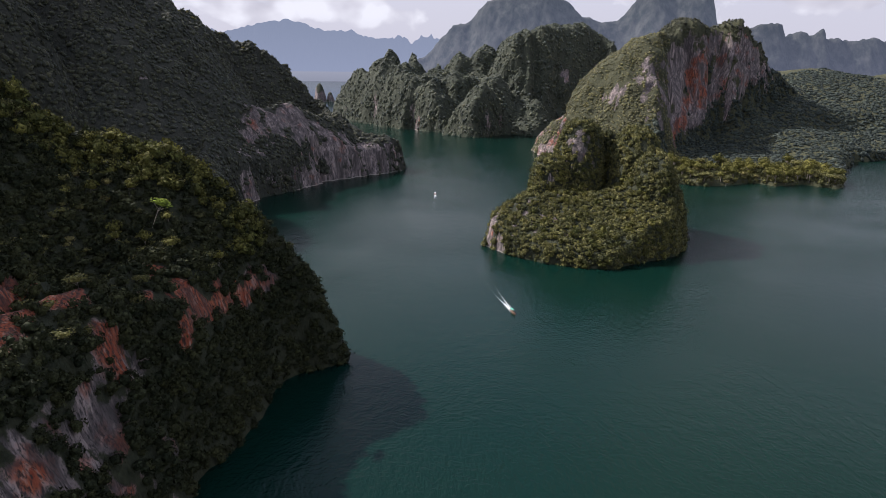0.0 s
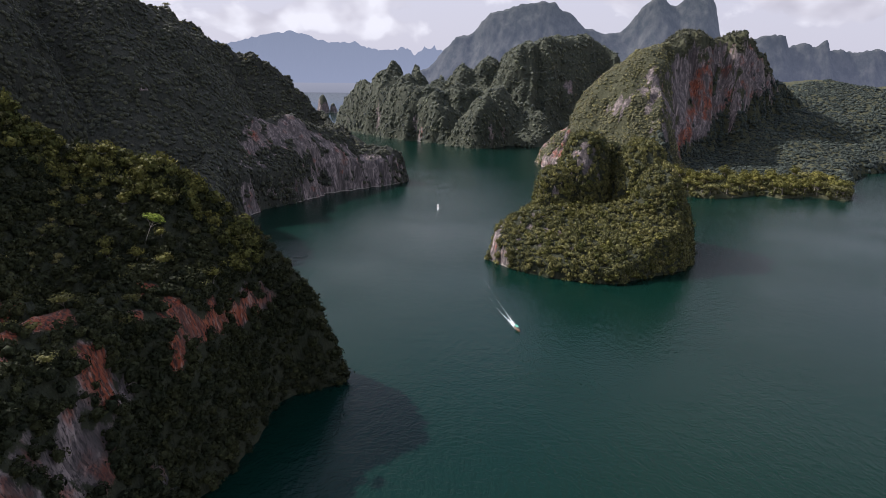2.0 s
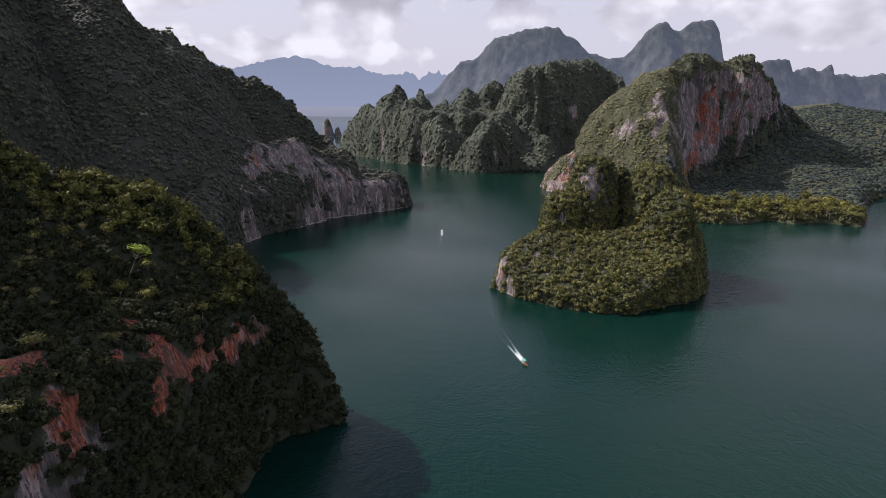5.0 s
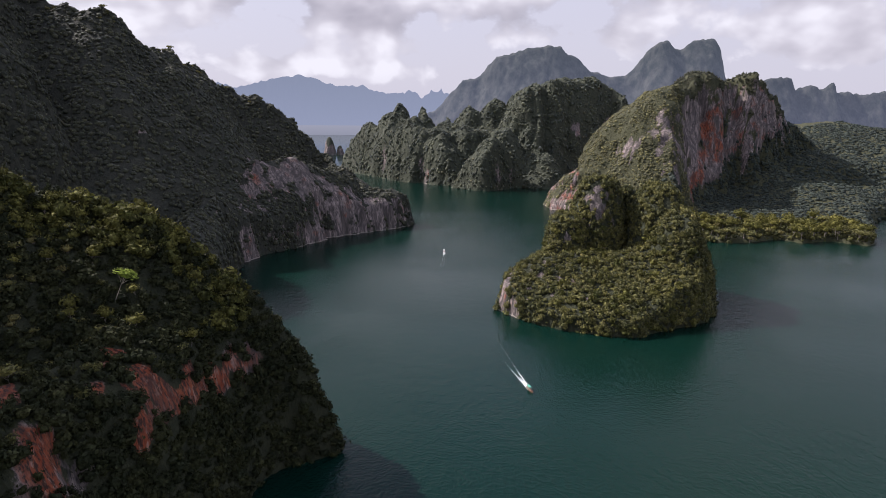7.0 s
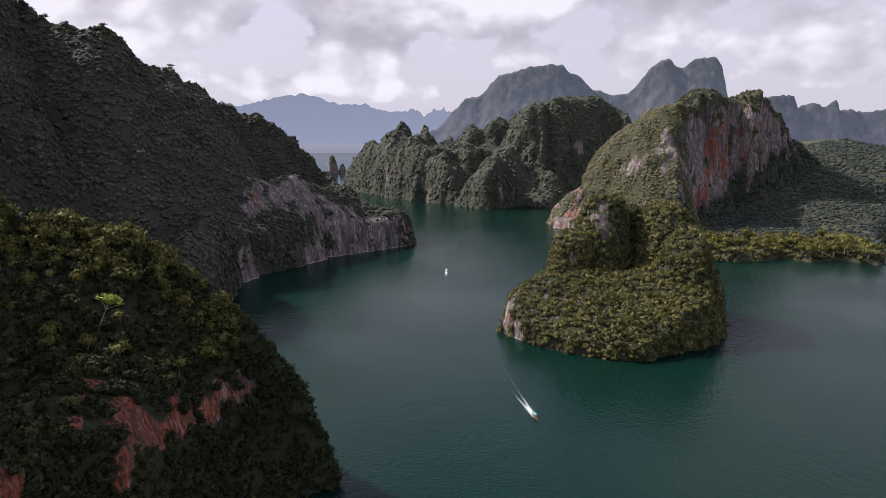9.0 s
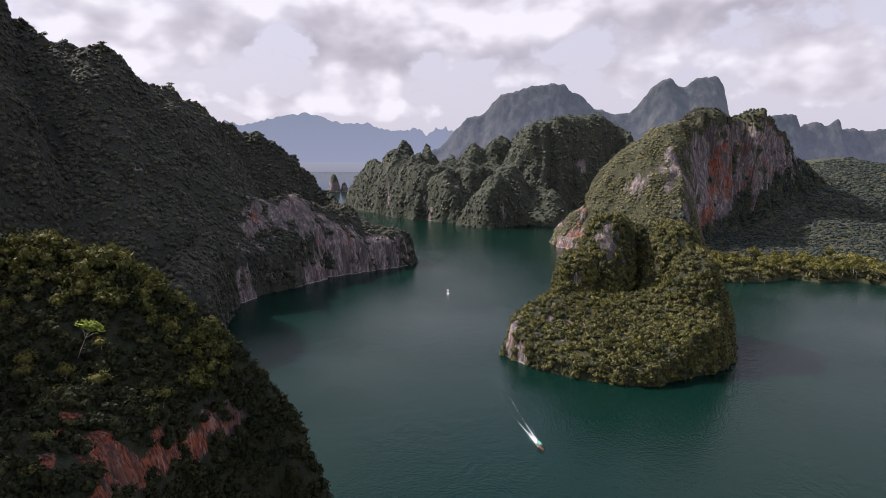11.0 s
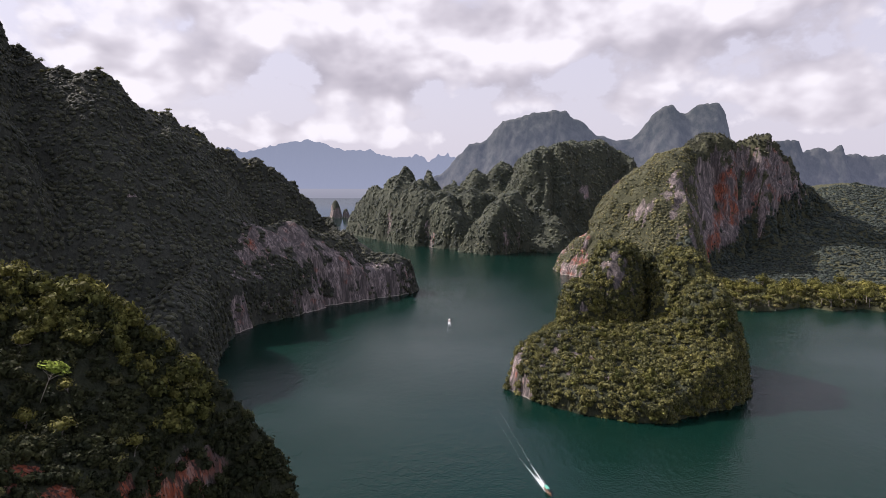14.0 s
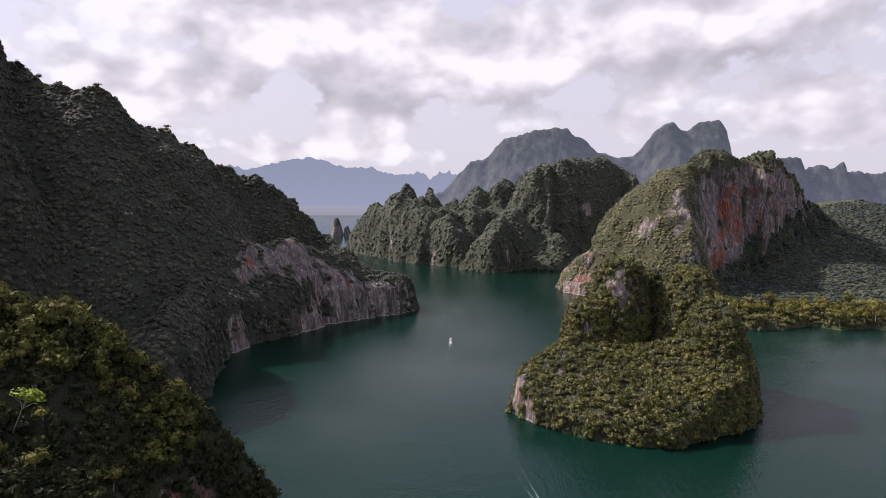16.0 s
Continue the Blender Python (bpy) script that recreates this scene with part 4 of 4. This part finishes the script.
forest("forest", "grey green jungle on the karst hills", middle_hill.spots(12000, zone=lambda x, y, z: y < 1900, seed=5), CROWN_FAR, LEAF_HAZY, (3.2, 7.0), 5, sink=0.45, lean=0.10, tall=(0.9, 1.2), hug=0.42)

# ---- single trees ----


def tube(bm, points, radii, sides=6):
    """A tapering limb through the points."""
    rings = []
    for i, (p, r) in enumerate(zip(points, radii)):
        p = Vector(p)
        ahead = Vector(points[min(i + 1, len(points) - 1)]) - Vector(points[max(i - 1, 0)])
        q = ahead.to_track_quat("Z", "Y").to_matrix()
        rings.append([bm.verts.new(p + q @ Vector((math.cos(a) * r, math.sin(a) * r, 0))) for a in (2 * math.pi * k / sides for k in range(sides))])
    for a, b in zip(rings[:-1], rings[1:]):
        for k in range(sides):
            bm.faces.new((a[k], a[(k + 1) % sides], b[(k + 1) % sides], b[k]))
    bm.faces.new(rings[-1])
    bm.faces.new(rings[0][::-1])


def build_tree(tall, wide, depth, leaves, seed, mat, label, flat=0.75, lean=0.06, lumps=9, tint=0.5, stout=1.0):
    """A tree at the origin: tapered trunk with limbs, crown of many leaf sprays."""
    rng = np.random.default_rng(seed)
    tree = new("tree")
    tagged(tree, label, "tree", "trees on the hills")
    bm = bmesh.new()
    lx, ly = rng.normal(size=2) * lean * tall
    fork = (lx * 0.7, ly * 0.7, tall * 0.68)
    tube(bm, [(0, 0, -1.5), (lx * 0.25, ly * 0.25, tall * 0.3), fork, (lx, ly, tall * 0.86)], [stout * r * tall for r in (0.030, 0.022, 0.016, 0.006)], 7)
    for k in range(5):
        a = 2 * math.pi * (k + rng.random() * 0.6) / 5
        r = wide * rng.uniform(0.55, 0.8)
        z = tall * rng.uniform(0.72, 0.9)
        tube(bm, [fork if k % 2 else (lx * 0.55, ly * 0.55, tall * 0.55), (lx + math.cos(a) * r * 0.5, ly + math.sin(a) * r * 0.5, (z + tall * 0.66) / 2), (lx + math.cos(a) * r, ly + math.sin(a) * r, z)],
             [0.012 * tall, 0.008 * tall, 0.003 * tall], 5)
    part("trunk", bm, BARK, tree, "pale slender trunk with spreading limbs")
    v, f = crown_mesh(leaves, 0.13, seed + 7, lumps=lumps, core=1, flat=flat)
    v = v * np.array([wide, wide, depth / flat]) + np.array([lx, ly, tall - depth * 0.55])
    crown = mesh_object("crown", v, f, mat, {"tint": np.full(len(v), tint)}, parent=tree)
    tagged(crown, "leafy uneven crown")
    return tree


TREES = [
    build_tree(11, 4.2, 3.4, 190, 501, LEAF_BRIGHT, "sunlit yellow green jungle tree with a rounded crown", tint=0.75),
    build_tree(9, 3.6, 3.0, 170, 502, LEAF, "dark green jungle tree with a dense crown", tint=0.35),
    build_tree(12, 3.8, 3.8, 180, 503, LEAF_BRIGHT, "tall light green tree with a lumpy crown", tint=0.55),
    build_tree(10, 4.6, 2.8, 190, 504, LEAF, "broad olive green tree with a spreading crown", tint=0.7),
    build_tree(8, 3.0, 2.6, 150, 505, LEAF, "brownish green tree with a thin crown", tint=0.93),
]


def plant(spots, kinds, sizes, seed, deep=1.0):
    p, n = spots
    rng = random.Random(seed)
    for q in p:
        k = rng.choice(kinds)
        sc = rng.uniform(*sizes)
        m = pose(q[0], q[1], q[2] - 5.2 * sc * deep, rng.uniform(-5, 5), rng.uniform(-5, 5), rng.uniform(0, 360)) @ Matrix.Scale(sc, 4)
        t = copy_thing(TREES[k], m)
        t.scale = (sc, sc, sc * rng.uniform(0.9, 1.15))


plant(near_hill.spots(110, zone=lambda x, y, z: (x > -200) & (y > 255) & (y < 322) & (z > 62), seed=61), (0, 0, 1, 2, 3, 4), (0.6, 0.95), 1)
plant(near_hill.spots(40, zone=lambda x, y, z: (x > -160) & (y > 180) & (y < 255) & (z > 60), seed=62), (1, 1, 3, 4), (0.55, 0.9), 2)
plant(island.spots(45, zone=lambda x, y, z: (z > 2) & (y < 600), seed=63), (0, 1, 3, 4), (0.4, 0.62), 3)
plant(left_hill.spots(46, zone=lambda x, y, z: (x > -480) & (y > 765) & (y < 1005) & (z > np.interp(y, [760, 808, 860, 940, 1000], [246, 212, 208, 192, 135])), seed=64), (1, 3, 4), (0.7, 1.1), 4)
plant(right_hill.spots(120, zone=lambda x, y, z: (x > 262) & (x < 495) & (y < 925), zmin=0.8, seed=65), (0, 2, 2, 3, 4), (1.2, 2.1), 5, 0.62)
for model in TREES:
    for child in list(model.children):
        bpy.data.objects.remove(child)
    bpy.data.objects.remove(model)

# the leaning umbrella tree on the near ridge
# Base colour raised so this crown stands out from its neighbours.
LEAF_LIME = leaf_material("bright_lime_leaves", (0.10, 0.14, 0.02), (0.20, 0.25, 0.035), (0.22, 0.25, 0.04))
umbrella = build_tree(11, 4.4, 1.9, 320, 540, LEAF_LIME, "pale leaning tree with a flat bright green umbrella crown", flat=0.4, lean=0.05, tint=0.8, stout=0.4)
umbrella.matrix_basis = pose(-127.5, 265, 84.0, 0, 24, 0)
# the tuft of small trees in the island's saddle
tuft = build_tree(8, 3.8, 2.4, 180, 541, LEAF_BRIGHT, "light green tree standing in the saddle of the island", flat=0.6, tint=0.7)
tuft.matrix_basis = pose(112, 574, 38, 0, 0, 40)

# ---- boats ----
HULL = plain("worn_brown_hull", (0.16, 0.075, 0.045), 0.6, 0.35, 3.0)
CANOPY = plain("green_canopy", (0.08, 0.30, 0.22), 0.7, 0.2, 2.0)
CANOPY_PALE = plain("pale_canopy", (0.62, 0.62, 0.58), 0.7, 0.15, 2.0)
STEEL = plain("grey_engine", (0.20, 0.20, 0.21), 0.4, 0.2, 4.0, 0.6)
BENCH = plain("pale_planks", (0.36, 0.28, 0.20), 0.75, 0.3, 5.0)


def foam_material():
    m, nt, p, out = material("wake_foam")
    pos = position(nt)
    n = noise_tex(nt, pos, 1.4, 4.0, 0.7)
    w = attribute(nt, "foam")
    k = ramp(nt, maths(nt, "MULTIPLY_ADD", maths(nt, "SUBTRACT", n, 0.5), 1.6, w), [(0.35, 0.0), (0.7, 1.0)])
    p.inputs["Base Color"].default_value = (0.78, 0.80, 0.80, 1)
    p.inputs["Roughness"].default_value = 0.8
    tr = nt.nodes.new("ShaderNodeBsdfTransparent")
    ms = nt.nodes.new("ShaderNodeMixShader")
    nt.links.new(k, ms.inputs[0])
    nt.links.new(tr.outputs[0], ms.inputs[1])
    nt.links.new(p.outputs[0], ms.inputs[2])
    nt.links.new(ms.outputs[0], out.inputs[0])
    return m


FOAM = foam_material()


def build_boat(place, turn, canopy_mat, label, length=10.5):
    """A longtail boat, bow along +Y, with its canopy, benches and engine."""
    boat = new("longtail_boat")
    tagged(boat, label, "boat", "boats on the lake")
    bm = bmesh.new()
    rings = []
    for i in range(13):
        k = i / 12
        y = (k - 0.45) * length
        half = 0.92 * (1 - abs(2 * k - 0.85) ** 3.2 * 0.55) * (1 - max(0, k - 0.72) / 0.28 * 0.93)
        rise = 0.62 + 1.25 * max(0, k - 0.68) ** 1.6 * 3.2 + 0.15 * max(0, 0.2 - k)
        keel = -0.28 + 0.9 * max(0, k - 0.75) * 2.0
        ring = [(-half, y, rise), (-half * 0.82, y, keel * 0.4 + 0.1), (-half * 0.3, y, keel), (half * 0.3, y, keel), (half * 0.82, y, keel * 0.4 + 0.1), (half, y, rise),
                (half * 0.86, y, rise), (half * 0.68, y, 0.18 + max(0, keel)), (-half * 0.68, y, 0.18 + max(0, keel)), (-half * 0.86, y, rise)]
        rings.append([bm.verts.new(q) for q in ring])
    for a, b in zip(rings[:-1], rings[1:]):
        for j in range(10):
            bm.faces.new((a[j], a[(j + 1) % 10], b[(j + 1) % 10], b[j]))
    bm.faces.new(rings[0][::-1])
    bm.faces.new(rings[-1])
    hull = part("hull", bm, HULL, boat, "narrow worn wooden hull with raised bow")
    bm = bmesh.new()
    n = 8
    low, high = [], []
    for i in range(n + 1):
        a = math.pi * i / n
        x, z = -math.cos(a) * 0.98, 1.75 + math.sin(a) * 0.34
        for off, row in ((0.0, low), (0.05, high)):
            row.append([bm.verts.new((x, y, z + off)) for y in (-2.4, -0.4, 1.7)])
    for row, flip in ((low, True), (high, False)):
        for i in range(n):
            for j in range(2):
                q = (row[i][j], row[i + 1][j], row[i + 1][j + 1], row[i][j + 1])
                bm.faces.new(q[::-1] if flip else q)
    for i in range(n):
        for j in (0, 2):
            bm.faces.new((low[i][j], low[i + 1][j], high[i + 1][j], high[i][j]))
    for i in (0, n):
        for j in range(2):
            bm.faces.new((low[i][j], high[i][j], high[i][j + 1], low[i][j + 1]))
    bmesh.ops.recalc_face_normals(bm, faces=bm.faces)
    part("canopy", bm, canopy_mat, boat, "arched sun canopy")
    for x in (-0.86, 0.86):
        for y in (-2.3, -0.4, 1.6):
            bm = bmesh.new()
            tube(bm, [(x * 0.92, y, 0.5), (x, y, 1.8)], [0.035, 0.03], 5)
            part("canopy_post", bm, STEEL, boat)
    for y in (-1.8, -0.9, 0.0, 0.9, 1.9):
        bm = bmesh.new()
        bmesh.ops.create_cube(bm, size=1.0, matrix=Matrix.Translation((0, y, 0.46)) @ Matrix.Diagonal((1.3, 0.3, 0.06, 1)))
        bmesh.ops.bevel(bm, geom=bm.edges[:], offset=0.015, segments=1, affect="EDGES")
        part("bench", bm, BENCH, boat)
    bm = bmesh.new()
    bmesh.ops.create_cube(bm, size=1.0, matrix=Matrix.Translation((0, -4.3, 1.0)) @ Matrix.Diagonal((0.45, 0.8, 0.5, 1)))
    bmesh.ops.bevel(bm, geom=bm.edges[:], offset=0.08, segments=2, affect="EDGES")
    engine = part("engine", bm, STEEL, boat, "grey longtail engine on the stern")
    bm = bmesh.new()
    tube(bm, [(0, -4.6, 0.95), (0.1, -6.4, 0.35), (0.15, -7.6, -0.15)], [0.05, 0.04, 0.035], 6)
    part("propeller_shaft", bm, STEEL, engine)
    boat.matrix_basis = pose(*place, 0.05, 2.0, 0, turn)
    return boat


def build_wake(place, turn, length, spread, label):
    """Foam trailing behind a boat: a churned core and two thin bow waves."""
    rng = np.random.default_rng(int(length))
    vs, fs, ws = [], [], []

    def ribbon(x0, x1, w0, w1, y0, y1, f0, f1, steps=40):
        base = sum(len(q) for q in vs)
        k = np.linspace(0, 1, steps)
        wob = 0.5 * fbm(k * length / 5, 0 * k + x1, 0, 3, 5) * k
        cx, w, y = x0 + (x1 - x0) * k + wob, w0 + (w1 - w0) * k, y0 + (y1 - y0) * k
        rowsv = [np.stack([cx + w * e, y, 0 * y + 0.06], 1) for e in (-0.5, 0.0, 0.5)]
        vs.append(np.concatenate(rowsv))
        fo = f0 + (f1 - f0) * k ** 0.7
        ws.append(np.concatenate([fo * 0.35, fo, fo * 0.35]))
        i = np.arange(steps - 1)
        for r in range(2):
            fs.append(np.stack([base + r * steps + i, base + r * steps + i + 1, base + (r + 1) * steps + i + 1, base + (r + 1) * steps + i], 1))

    ribbon(0, 0.1, 1.4, 1.5, -5.0, -0.5 * length, 1.35, 0.45)
    ribbon(-0.6, -spread, 0.6, 0.8, -3.0, -length, 1.3, 0.36)
    ribbon(0.6, spread * 0.8, 0.6, 0.7, -3.0, -length, 1.2, 0.30)
    ribbon(0.9, spread * 1.5, 0.35, 0.5, 0.0, -length * 0.6, 0.8, 0.25)
    ribbon(-0.9, -spread * 1.7, 0.35, 0.5, 0.0, -length * 0.8, 0.8, 0.25)
    ribbon(-spread, -spread * 2.2 - 2, 0.8, 1.4, -length, -length * 3.2, 0.40, 0.26, 70)
    ribbon(spread * 0.8, spread * 0.6 - 3, 0.7, 1.2, -length, -length * 3.0, 0.34, 0.24, 70)
    ob = mesh_object("boat_wake", np.concatenate(vs), np.concatenate(fs), FOAM, {"foam": np.concatenate(ws)})
    ob.matrix_basis = pose(*place, 0.0, 0, 0, turn)
    tagged(ob, label, "wake", kind="stuff")


build_boat((34.5, 385), 193.5, CANOPY, "brown longtail boat with green canopy speeding over the lake")
build_wake((34.5, 385), 193.5, 36, 2.2, "white foam wake behind the longtail boat")
build_boat((-28, 757), 3.0, CANOPY_PALE, "small longtail boat with pale canopy crossing the channel", 10.0)
build_wake((-28, 757), 3.0, 26, 1.2, "short white wake behind the small boat")
